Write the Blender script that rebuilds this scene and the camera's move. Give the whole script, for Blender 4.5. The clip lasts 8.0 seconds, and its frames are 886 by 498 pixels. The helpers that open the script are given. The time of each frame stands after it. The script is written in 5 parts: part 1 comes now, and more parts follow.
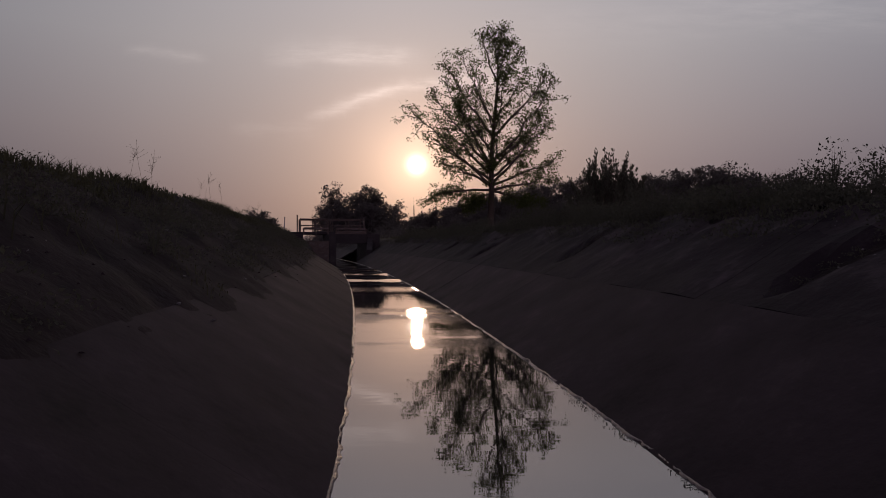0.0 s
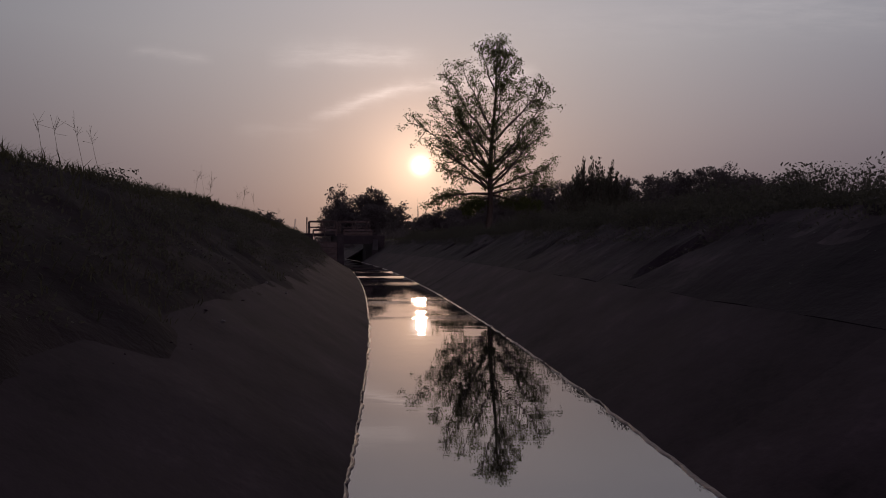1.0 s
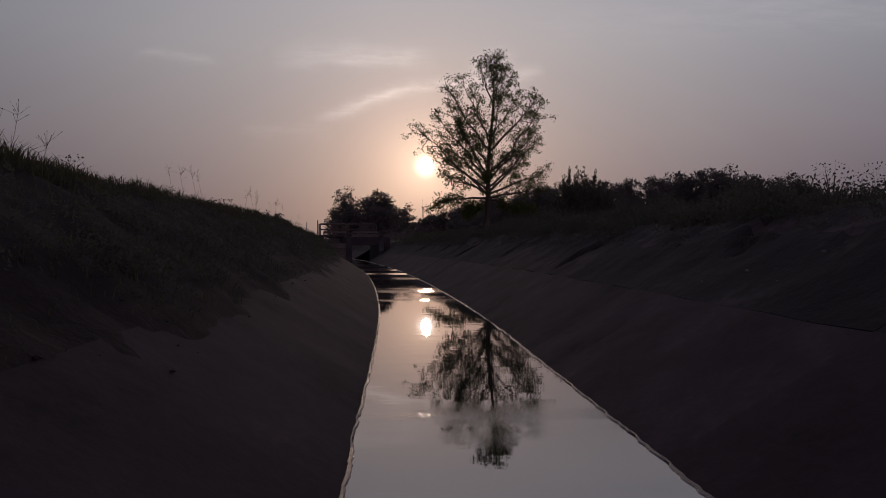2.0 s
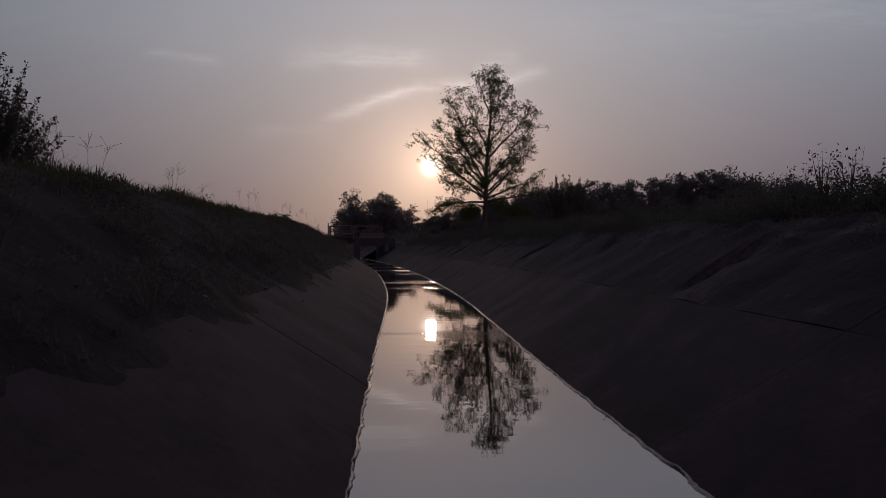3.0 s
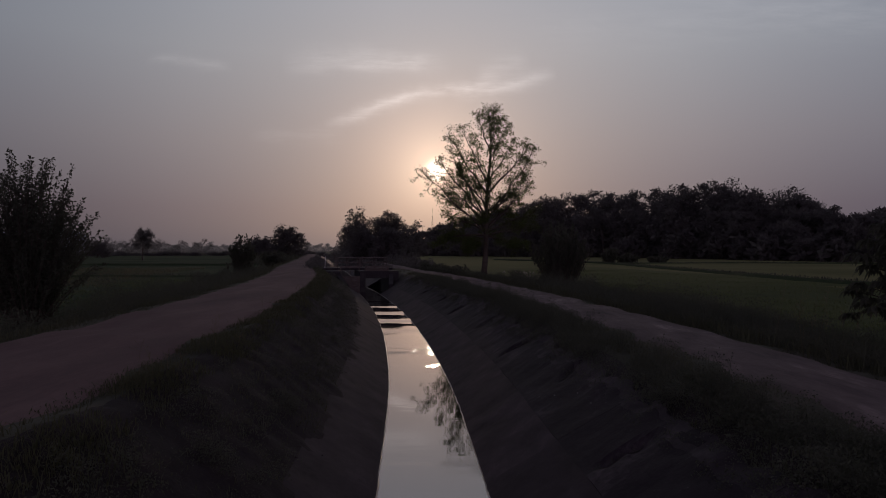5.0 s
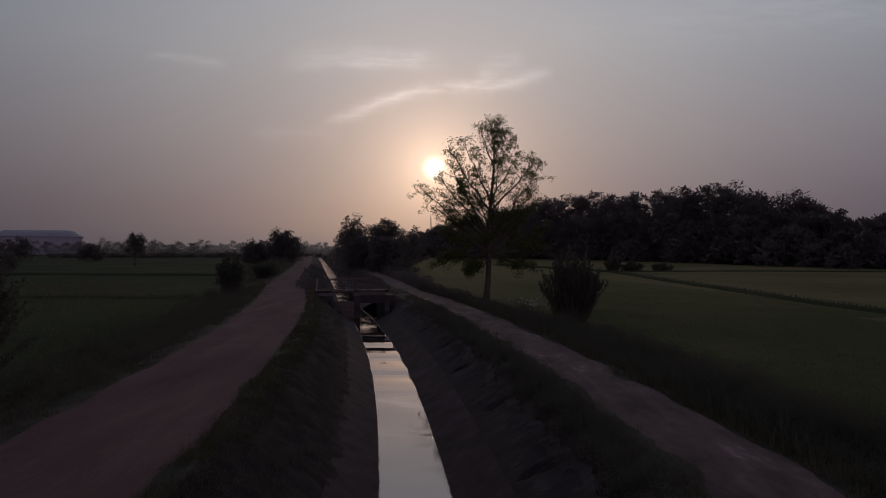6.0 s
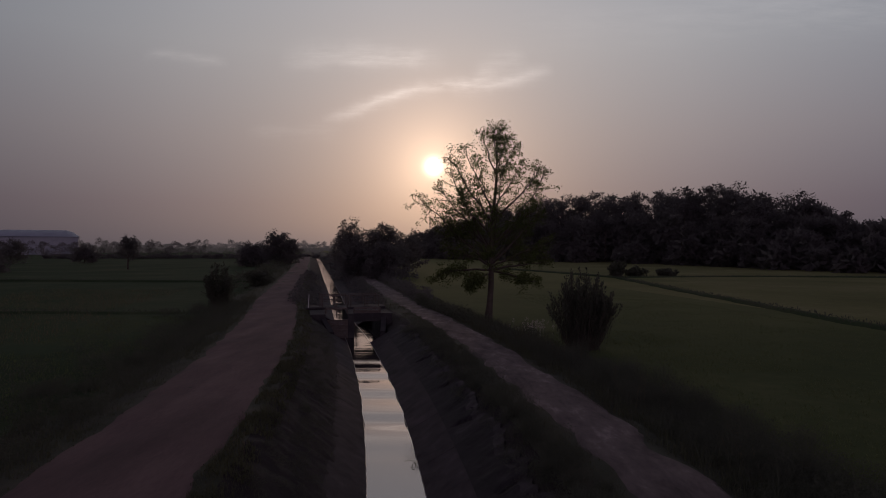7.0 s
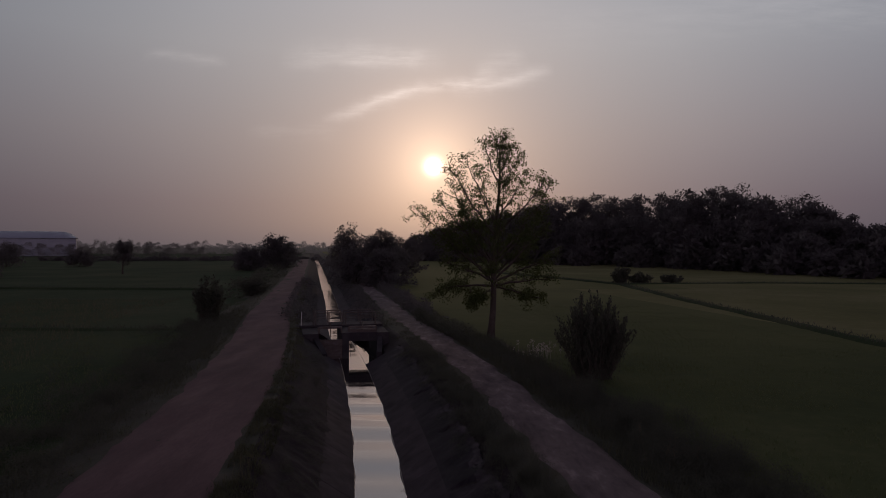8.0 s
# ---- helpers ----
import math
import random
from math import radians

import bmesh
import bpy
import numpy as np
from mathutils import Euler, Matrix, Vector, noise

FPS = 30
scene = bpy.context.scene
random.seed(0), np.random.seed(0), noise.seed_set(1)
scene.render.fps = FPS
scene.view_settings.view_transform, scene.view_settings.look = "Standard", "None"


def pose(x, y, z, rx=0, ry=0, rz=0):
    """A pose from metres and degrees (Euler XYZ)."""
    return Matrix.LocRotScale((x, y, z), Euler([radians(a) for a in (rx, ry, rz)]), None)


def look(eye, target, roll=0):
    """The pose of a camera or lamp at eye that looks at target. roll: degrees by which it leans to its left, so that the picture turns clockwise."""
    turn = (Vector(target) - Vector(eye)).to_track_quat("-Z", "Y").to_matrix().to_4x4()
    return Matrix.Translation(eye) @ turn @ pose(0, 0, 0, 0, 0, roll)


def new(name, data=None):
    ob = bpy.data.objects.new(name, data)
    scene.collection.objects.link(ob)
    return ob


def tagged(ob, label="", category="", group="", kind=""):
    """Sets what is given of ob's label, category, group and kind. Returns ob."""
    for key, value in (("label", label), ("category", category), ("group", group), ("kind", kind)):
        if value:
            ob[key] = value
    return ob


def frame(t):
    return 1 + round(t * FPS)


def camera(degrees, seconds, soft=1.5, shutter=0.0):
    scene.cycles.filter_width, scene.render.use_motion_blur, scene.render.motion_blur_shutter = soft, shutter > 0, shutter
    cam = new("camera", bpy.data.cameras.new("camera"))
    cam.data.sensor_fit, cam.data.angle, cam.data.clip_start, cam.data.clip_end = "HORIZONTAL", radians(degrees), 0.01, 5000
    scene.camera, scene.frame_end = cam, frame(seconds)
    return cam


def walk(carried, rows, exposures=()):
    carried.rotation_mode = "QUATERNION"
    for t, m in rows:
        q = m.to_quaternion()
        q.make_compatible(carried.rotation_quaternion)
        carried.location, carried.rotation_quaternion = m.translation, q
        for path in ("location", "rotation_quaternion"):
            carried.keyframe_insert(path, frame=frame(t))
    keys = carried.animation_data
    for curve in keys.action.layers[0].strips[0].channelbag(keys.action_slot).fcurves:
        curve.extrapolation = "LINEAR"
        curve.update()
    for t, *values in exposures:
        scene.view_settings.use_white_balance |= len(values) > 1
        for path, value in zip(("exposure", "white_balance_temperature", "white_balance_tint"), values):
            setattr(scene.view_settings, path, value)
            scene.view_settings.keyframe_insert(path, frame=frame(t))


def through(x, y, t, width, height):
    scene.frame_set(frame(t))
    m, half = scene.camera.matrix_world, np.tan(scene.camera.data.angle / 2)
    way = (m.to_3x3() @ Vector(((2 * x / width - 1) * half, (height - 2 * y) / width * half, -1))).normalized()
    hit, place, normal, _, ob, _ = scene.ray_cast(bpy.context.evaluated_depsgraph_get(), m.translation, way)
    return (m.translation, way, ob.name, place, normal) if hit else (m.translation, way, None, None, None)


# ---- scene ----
# ------------------------------------------------------------------ camera
cam = camera(67.5, 8.0, soft=0.8, shutter=0.0)
# seconds, eye x, y, z, yaw to the left, pitch up, roll (degrees)
PATH = [
    (0.0, -0.66, 5.20, 1.09, -1.45, -0.33, 0.0),
    (0.5, -0.62, 3.95, 1.09, -1.28, -0.30, 0.0),
    (1.0, -0.53, 2.45, 1.10, -1.10, -0.29, 0.0),
    (1.5, -0.41, 0.63, 1.11, -0.89, -0.26, 0.0),
    (3.0, 0.02, -5.55, 1.14, -0.22, -0.22, 0.0),
    (3.5, 0.13, -7.99, 1.14, -0.12, -0.20, 0.0),
    (4.0, 0.18, -9.45, 1.19, -0.04, -0.13, 0.0),
    (4.5, 0.26, -9.10, 2.15, 0.14, 0.03, 0.0),
    (5.0, 0.32, -8.00, 3.58, 0.24, 0.15, 0.0),
    (6.5, 0.12, -2.30, 6.28, 0.03, -0.17, 0.0),
    (7.0, 0.13, -0.90, 6.86, 0.02, -0.20, 0.0),
    (7.5, 0.13, 0.50, 7.42, 0.0, -0.20, 0.0),
    (8.0, 0.12, 1.80, 7.97, 0.0, -0.20, 0.0),
]
walk(cam, [(t, pose(x, y, z, 90 + p, 0, w) @ pose(0, 0, 0, 0, 0, r)) for t, x, y, z, w, p, r in PATH],
     exposures=[(0.0, 0.16, 6850, 13), (1.5, 0.10, 6700, 12), (3.5, -0.03, 6250, 8), (5.0, 0.0, 6250, 7), (6.5, 0.06, 6500, 7), (8.0, 0.1, 6550, 8)])

# ------------------------------------------------------------------ sky and sun
SUN_AZ = math.atan2(-17.0, 1173.0)      # from +y, to the right
SUN_EL = radians(6.9)
SUN_DIR = Vector((math.sin(SUN_AZ) * math.cos(SUN_EL), math.cos(SUN_AZ) * math.cos(SUN_EL), math.sin(SUN_EL)))


def nodes_of(tree):
    def add(kind, **values):
        n = tree.nodes.new(kind)
        for key, v in values.items():
            if key in n.inputs:
                n.inputs[key].default_value = v
        return n
    return add, tree.links.new


def math_node(tree, op, a, b=None, clamp=False):
    n = tree.nodes.new("ShaderNodeMath")
    n.operation, n.use_clamp = op, clamp
    for slot, v in ((0, a), (1, b)):
        if v is None:
            continue
        if isinstance(v, (int, float)):
            n.inputs[slot].default_value = v
        else:
            tree.links.new(v, n.inputs[slot])
    return n.outputs[0]


def ramp_node(tree, fac, stops):
    n = tree.nodes.new("ShaderNodeValToRGB")
    els = n.color_ramp.elements
    while len(els) < len(stops):
        els.new(0.5)
    for e, (p, c) in zip(els, stops):
        e.position, e.color = p, (*c, 1)
    tree.links.new(fac, n.inputs[0])
    return n.outputs[0]


def mix_node(tree, kind, fac, a, b):
    n = tree.nodes.new("ShaderNodeMix")
    n.data_type, n.blend_type = "RGBA", kind
    for slot, v in ((0, fac), (6, a), (7, b)):
        if isinstance(v, (int, float)):
            n.inputs[slot].default_value = v
        elif isinstance(v, tuple):
            n.inputs[slot].default_value = (*v, 1)
        else:
            tree.links.new(v, n.inputs[slot])
    return n.outputs[2]


def build_world():
    world = bpy.data.worlds.new("dusk_sky")
    scene.world = world
    world.use_nodes = True
    tree = world.node_tree
    tree.nodes.clear()
    add, link = nodes_of(tree)
    out = add("ShaderNodeOutputWorld")
    coord = add("ShaderNodeTexCoord")
    way = coord.outputs["Generated"]
    sep = add("ShaderNodeSeparateXYZ")
    link(way, sep.inputs[0])
    up = sep.outputs[2]
    dot = add("ShaderNodeVectorMath")
    dot.operation = "DOT_PRODUCT"
    link(way, dot.inputs[0])
    dot.inputs[1].default_value = SUN_DIR
    angle = math_node(tree, "ARCCOSINE", math_node(tree, "MINIMUM", dot.outputs["Value"], 0.9999999))   # radians from the sun
    deg = math_node(tree, "MULTIPLY", angle, 57.2958)
    # hazy dusk air: brightness and hue by height above the horizon
    el = math_node(tree, "MULTIPLY", math_node(tree, "ARCSINE", up), 57.2958)
    elf = math_node(tree, "DIVIDE", el, 90.0, True)
    air = ramp_node(tree, elf, [(0.0, (0.108, 0.087, 0.105)), (0.04, (0.150, 0.114, 0.137)), (0.10, (0.237, 0.200, 0.215)),
                                (0.18, (0.316, 0.300, 0.320)), (0.27, (0.338, 0.340, 0.380)), (0.42, (0.205, 0.190, 0.235)),
                                (0.60, (0.094, 0.076, 0.112)), (1.0, (0.060, 0.048, 0.074))])
    # the sky dims sideways; the unseen part opposite the sun is raised as fill
    side = ramp_node(tree, math_node(tree, "DIVIDE", deg, 180.0, True),
                     [(0.0, (1.06, 1.03, 1.0)), (0.12, (0.975, 1.0, 1.02)), (0.24, (0.70, 0.77, 0.86)), (0.36, (0.40, 0.39, 0.48)),
                      (0.6, (0.38, 0.335, 0.47)), (0.8, (1.20, 1.0, 1.27)), (1.0, (2.1, 1.73, 2.15))])
    sky = mix_node(tree, "MULTIPLY", 1.0, air, side)
    # thicker haze towards the west of the sun
    west = math_node(tree, "ADD", 1.0, math_node(tree, "MULTIPLY", math_node(tree, "MINIMUM", math_node(tree, "ADD", sep.outputs[0], 0.08), 0.0), 0.42))
    haze = add("ShaderNodeCombineColor")
    for k in range(3):
        link(west, haze.inputs[k])
    sky = mix_node(tree, "MULTIPLY", 1.0, sky, haze.outputs[0])
    nish = add("ShaderNodeTexSky")
    nish.sky_type, nish.sun_disc = "NISHITA", False
    nish.sun_elevation, nish.sun_rotation, nish.dust_density = SUN_EL, SUN_AZ, 3.0
    nmul = mix_node(tree, "MULTIPLY", 1.0, nish.outputs[0], (0.05, 0.05, 0.05))
    sky = mix_node(tree, "MIX", 0.05, sky, nmul)
    # thin cirrus streaks, high in the sunward sky
    flat = add("ShaderNodeVectorMath")
    flat.operation = "DIVIDE"
    link(way, flat.inputs[0])
    comb = add("ShaderNodeCombineXYZ")
    sy = math_node(tree, "MAXIMUM", sep.outputs[1], 0.05)
    for k in range(3):
        link(sy, comb.inputs[k])
    link(comb.outputs[0], flat.inputs[1])
    fs = add("ShaderNodeSeparateXYZ")
    link(flat.outputs[0], fs.inputs[0])
    cx_, cz_ = fs.outputs[0], fs.outputs[2]
    wob = add("ShaderNodeTexNoise", Scale=9.0, Detail=5.0, Roughness=0.6)
    link(flat.outputs[0], wob.inputs["Vector"])
    wv = math_node(tree, "SUBTRACT", wob.outputs[0], 0.5)
    fine = add("ShaderNodeTexNoise", Scale=26.0, Detail=8.0, Roughness=0.7)
    map_ = add("ShaderNodeMapping")
    map_.inputs["Scale"].default_value = (0.34, 1.0, 2.2)
    map_.inputs["Rotation"].default_value = (0, radians(14), 0)
    link(flat.outputs[0], map_.inputs[0])
    link(map_.outputs[0], fine.inputs["Vector"])

    def streak(x0, z0, x1, z1, wide, bend, gain):
        """A soft streak from one place of the sky to another, as x and z over y."""
        dx, dz = x1 - x0, z1 - z0
        ln = math.hypot(dx, dz)
        ax = math_node(tree, "SUBTRACT", cx_, x0)
        az = math_node(tree, "SUBTRACT", cz_, z0)
        s = math_node(tree, "DIVIDE", math_node(tree, "ADD", math_node(tree, "MULTIPLY", ax, dx / ln), math_node(tree, "MULTIPLY", az, dz / ln)), ln)
        n = math_node(tree, "ADD", math_node(tree, "MULTIPLY", ax, -dz / ln), math_node(tree, "MULTIPLY", az, dx / ln))
        n = math_node(tree, "ADD", n, math_node(tree, "MULTIPLY", wv, 0.035))
        hump = math_node(tree, "MULTIPLY", math_node(tree, "MULTIPLY", s, math_node(tree, "SUBTRACT", 1.0, s)), bend)
        n = math_node(tree, "SUBTRACT", n, hump)
        g = math_node(tree, "POWER", 2.718, math_node(tree, "MULTIPLY", math_node(tree, "POWER", math_node(tree, "ABSOLUTE", math_node(tree, "DIVIDE", n, wide)), 1.6), -1.0))
        e = math_node(tree, "MULTIPLY", math_node(tree, "MULTIPLY", s, 5.0, True), math_node(tree, "MULTIPLY", math_node(tree, "SUBTRACT", 1.0, s), 5.0, True))
        t = math_node(tree, "MULTIPLY", math_node(tree, "MULTIPLY", g, e), gain)
        return math_node(tree, "MULTIPLY", t, math_node(tree, "ADD", 0.28, math_node(tree, "MULTIPLY", math_node(tree, "SUBTRACT", fine.outputs[0], 0.34, True), 4.2)))

    total = None
    for spec in ((-0.185, 0.188, 0.085, 0.258, 0.0080, 0.034, 0.150), (0.00, 0.240, 0.168, 0.268, 0.010, -0.034, 0.100), (0.04, 0.256, 0.13, 0.283, 0.014, 0.02, 0.050),
                 (-0.250, 0.284, 0.01, 0.278, 0.016, 0.03, 0.075), (-0.16, 0.272, -0.02, 0.288, 0.010, 0.0, 0.050), (-0.455, 0.288, -0.320, 0.276, 0.007, 0.01, 0.045),
                 (-0.30, 0.172, -0.15, 0.175, 0.012, 0.0, 0.025), (0.05, 0.33, 0.75, 0.36, 0.03, 0.0, 0.018),
                 (0.30, 0.40, 0.85, 0.33, 0.04, 0.0, 0.02)):
        v = streak(*spec)
        total = v if total is None else math_node(tree, "ADD", total, v)
    cloud = add("ShaderNodeCombineColor")
    for k, w in enumerate((1.0, 0.90, 0.86)):
        link(math_node(tree, "MULTIPLY", total, w), cloud.inputs[k])
    sky = mix_node(tree, "ADD", 1.0, sky, cloud.outputs[0])

    # the sun's disc in haze and the glow round it
    def glow(width, power, gain, colour):
        g = math_node(tree, "MULTIPLY", math_node(tree, "POWER", 2.718, math_node(tree, "MULTIPLY", math_node(tree, "POWER", math_node(tree, "DIVIDE", deg, width), power), -1.0)), gain)
        c = add("ShaderNodeCombineColor")
        for k in range(3):
            link(math_node(tree, "MULTIPLY", g, colour[k]), c.inputs[k])
        return c.outputs[0]

    for spec in ((0.72, 2.5, 1.2, (1.0, 0.95, 0.85)), (2.6, 1.0, 0.80, (1.0, 0.68, 0.42)), (6.0, 1.25, 0.155, (1.0, 0.54, 0.40)),
                 (13.0, 1.3, 0.095, (1.0, 0.64, 0.58)), (24.0, 2.0, 0.045, (1.0, 0.95, 0.92))):
        sky = mix_node(tree, "ADD", 1.0, sky, glow(*spec))
    bg = add("ShaderNodeBackground", Strength=1.0)
    link(sky, bg.inputs[0])
    link(bg.outputs[0], out.inputs[0])


build_world()
sun_data = bpy.data.lights.new("sun", "SUN")
sun_data.energy, sun_data.angle, sun_data.color = 0.06, radians(0.8), (1.0, 0.66, 0.46)
sun = new("sun", sun_data)
sun.matrix_world = look(SUN_DIR * 100, (0, 0, 0))


# ------------------------------------------------------------------ materials
def material(name, colours, rough=0.85, scale=3.0, fine=40.0, bump=0.3, dist=0.01, spec=0.3, vary=0.0, detail=6.0, stretch=None):
    """A surface of two to four colours, mottled at two scales, with relief; vary: how far one piece differs from the next."""
    m = bpy.data.materials.new(name)
    m.use_nodes = True
    tree = m.node_tree
    add, link = nodes_of(tree)
    bsdf = tree.nodes["Principled BSDF"]
    coord = add("ShaderNodeTexCoord")
    src = coord.outputs["Object"]
    if stretch:
        mp = add("ShaderNodeMapping")
        mp.inputs["Scale"].default_value = stretch
        link(src, mp.inputs[0])
        src = mp.outputs[0]
    big = add("ShaderNodeTexNoise", Scale=scale, Detail=detail, Roughness=0.6)
    small = add("ShaderNodeTexNoise", Scale=fine, Detail=4.0, Roughness=0.7)
    link(src, big.inputs["Vector"])
    link(src, small.inputs["Vector"])
    f = math_node(tree, "ADD", math_node(tree, "MULTIPLY", big.outputs[0], 0.7), math_node(tree, "MULTIPLY", small.outputs[0], 0.3))
    n = len(colours)
    col = ramp_node(tree, f, [(0.32 + 0.36 * i / max(1, n - 1), c) for i, c in enumerate(colours)])
    if vary:
        info = add("ShaderNodeObjectInfo")
        geo = add("ShaderNodeNewGeometry")
        r = math_node(tree, "FRACT", math_node(tree, "ADD", info.outputs["Random"], geo.outputs["Random Per Island"]))
        v = math_node(tree, "ADD", 1.0 - vary, math_node(tree, "MULTIPLY", r, 2 * vary))
        c = add("ShaderNodeCombineColor")
        for k in range(3):
            link(v, c.inputs[k])
        col = mix_node(tree, "MULTIPLY", 1.0, col, c.outputs[0])
    link(col, bsdf.inputs["Base Color"])
    bsdf.inputs["Specular IOR Level"].default_value = spec
    rr = math_node(tree, "ADD", rough - 0.12, math_node(tree, "MULTIPLY", small.outputs[0], 0.2), True)
    link(rr, bsdf.inputs["Roughness"])
    if bump:
        b = add("ShaderNodeBump", Strength=bump, Distance=dist)
        link(f, b.inputs["Height"])
        link(b.outputs[0], bsdf.inputs["Normal"])
    return m


def leaf_material(name, dark, light, through=0.25, vary=0.22):
    """Leaves: matt, a little light coming through, each one slightly different."""
    m = material(name, [dark, light], rough=0.75, scale=1.5, fine=12, bump=0.0, spec=0.12, vary=vary)
    tree = m.node_tree
    add, link = nodes_of(tree)
    bsdf = tree.nodes["Principled BSDF"]
    tr = add("ShaderNodeBsdfTranslucent")
    tr.inputs[0].default_value = (*[min(1, c * 1.3) for c in light], 1)
    mixs = add("ShaderNodeMixShader")
    mixs.inputs[0].default_value = through
    link(bsdf.outputs[0], mixs.inputs[1])
    link(tr.outputs[0], mixs.inputs[2])
    link(mixs.outputs[0], tree.nodes["Material Output"].inputs[0])
    return m


def water_material():
    m = bpy.data.materials.new("canal_water")
    m.use_nodes = True
    tree = m.node_tree
    add, link = nodes_of(tree)
    tree.nodes.remove(tree.nodes["Principled BSDF"])
    murk = add("ShaderNodeBsdfDiffuse")
    murk.inputs[0].default_value = (0.030, 0.030, 0.024, 1)
    gloss = add("ShaderNodeBsdfGlossy")
    gloss.inputs[0].default_value = (0.95, 0.93, 0.96, 1)
    gloss.inputs["Roughness"].default_value = 0.004
    fres = add("ShaderNodeFresnel", IOR=3.5)
    both = add("ShaderNodeMixShader")
    link(fres.outputs[0], both.inputs[0])
    link(murk.outputs[0], both.inputs[1])
    link(gloss.outputs[0], both.inputs[2])
    link(both.outputs[0], tree.nodes["Material Output"].inputs[0])
    coord = add("ShaderNodeTexCoord")
    src = coord.outputs["Object"]
    sep = add("ShaderNodeSeparateXYZ")
    link(src, sep.inputs[0])
    m1 = add("ShaderNodeMapping")
    m1.inputs["Scale"].default_value = (1.0, 2.6, 1.0)
    link(src, m1.inputs[0])
    calm = add("ShaderNodeTexNoise", Scale=1.7, Detail=3.0, Roughness=0.5)
    link(m1.outputs[0], calm.inputs["Vector"])
    ripple = add("ShaderNodeTexNoise", Scale=7.0, Detail=3.0, Roughness=0.6)
    link(m1.outputs[0], ripple.inputs["Vector"])
    # breezy stretches lie across the canal between glassy ones
    m2 = add("ShaderNodeMapping")
    m2.inputs["Scale"].default_value = (0.05, 0.16, 1.0)
    m2.inputs["Location"].default_value = (0, 0.35, 0)
    link(src, m2.inputs[0])
    patch = add("ShaderNodeTexNoise", Scale=1.0, Detail=3.0, Roughness=0.6)
    link(m2.outputs[0], patch.inputs["Vector"])
    br = ramp_node(tree, patch.outputs[0], [(0.50, (0, 0, 0)), (0.62, (1, 1, 1))])
    # narrow cat's-paws that tear the mirror image
    m4 = add("ShaderNodeMapping")
    m4.inputs["Scale"].default_value = (0.35, 1.5, 1.0)
    link(src, m4.inputs[0])
    paw = add("ShaderNodeTexNoise", Scale=1.0, Detail=3.0, Roughness=0.65)
    link(m4.outputs[0], paw.inputs["Vector"])
    paws = ramp_node(tree, paw.outputs[0], [(0.52, (0, 0, 0)), (0.60, (1, 1, 1))])
    # slow swells run across the canal from the sluice
    m3 = add("ShaderNodeMapping")
    m3.inputs["Scale"].default_value = (0.05, 0.42, 1.0)
    link(src, m3.inputs[0])
    swell = add("ShaderNodeTexNoise", Scale=1.0, Detail=2.0, Roughness=0.5)
    link(m3.outputs[0], swell.inputs["Vector"])
    reach = math_node(tree, "MULTIPLY", math_node(tree, "SUBTRACT", sep.outputs[1], 26.0), 0.14, True)
    beyond = math_node(tree, "MULTIPLY", math_node(tree, "SUBTRACT", sep.outputs[1], 57.0), 0.3, True)
    reach = math_node(tree, "MULTIPLY", reach, math_node(tree, "ADD", 1.0, math_node(tree, "MULTIPLY", beyond, 2.2)))
    b0 = add("ShaderNodeBump", Strength=1.0, Distance=0.03)
    link(math_node(tree, "MULTIPLY", swell.outputs[0], reach), b0.inputs["Height"])
    b1 = add("ShaderNodeBump", Strength=1.0, Distance=0.0008)
    link(calm.outputs[0], b1.inputs["Height"])
    link(b0.outputs[0], b1.inputs["Normal"])
    open_water = math_node(tree, "MULTIPLY", math_node(tree, "SUBTRACT", sep.outputs[1], 9.0), 0.12, True)
    h2 = math_node(tree, "MULTIPLY", ripple.outputs[0], math_node(tree, "ADD", math_node(tree, "MULTIPLY", br, open_water), math_node(tree, "MULTIPLY", paws, 0.07)))
    b2 = add("ShaderNodeBump", Strength=1.0, Distance=0.0018)
    link(h2, b2.inputs["Height"])
    link(b1.outputs[0], b2.inputs["Normal"])
    # short riffled reaches where the flow is shallow
    m5 = add("ShaderNodeMapping")
    m5.inputs["Scale"].default_value = (1.0, 1.7, 1.0)
    link(src, m5.inputs[0])
    riffle = add("ShaderNodeTexNoise", Scale=46.0, Detail=2.0, Roughness=0.5)
    link(m5.outputs[0], riffle.inputs["Vector"])

    def reach_at(y0, half, gain):
        d = math_node(tree, "DIVIDE", math_node(tree, "SUBTRACT", sep.outputs[1], y0), half)
        return math_node(tree, "MULTIPLY", math_node(tree, "POWER", 2.718, math_node(tree, "MULTIPLY", math_node(tree, "MULTIPLY", d, d), -1.0)), gain)

    riffled = math_node(tree, "ADD", reach_at(12.8, 0.6, 0.32), math_node(tree, "ADD", reach_at(3.0, 0.35, 0.3), reach_at(15.6, 0.7, 0.8)))
    riffled = math_node(tree, "MULTIPLY", riffled, math_node(tree, "MULTIPLY", math_node(tree, "SUBTRACT", paw.outputs[0], 0.36), 5.0, True))
    b3 = add("ShaderNodeBump", Strength=1.0, Distance=0.0042)
    link(math_node(tree, "MULTIPLY", riffle.outputs[0], riffled), b3.inputs["Height"])
    link(b2.outputs[0], b3.inputs["Normal"])
    for n in (murk, gloss, fres):
        link(b3.outputs[0], n.inputs["Normal"])
    return m


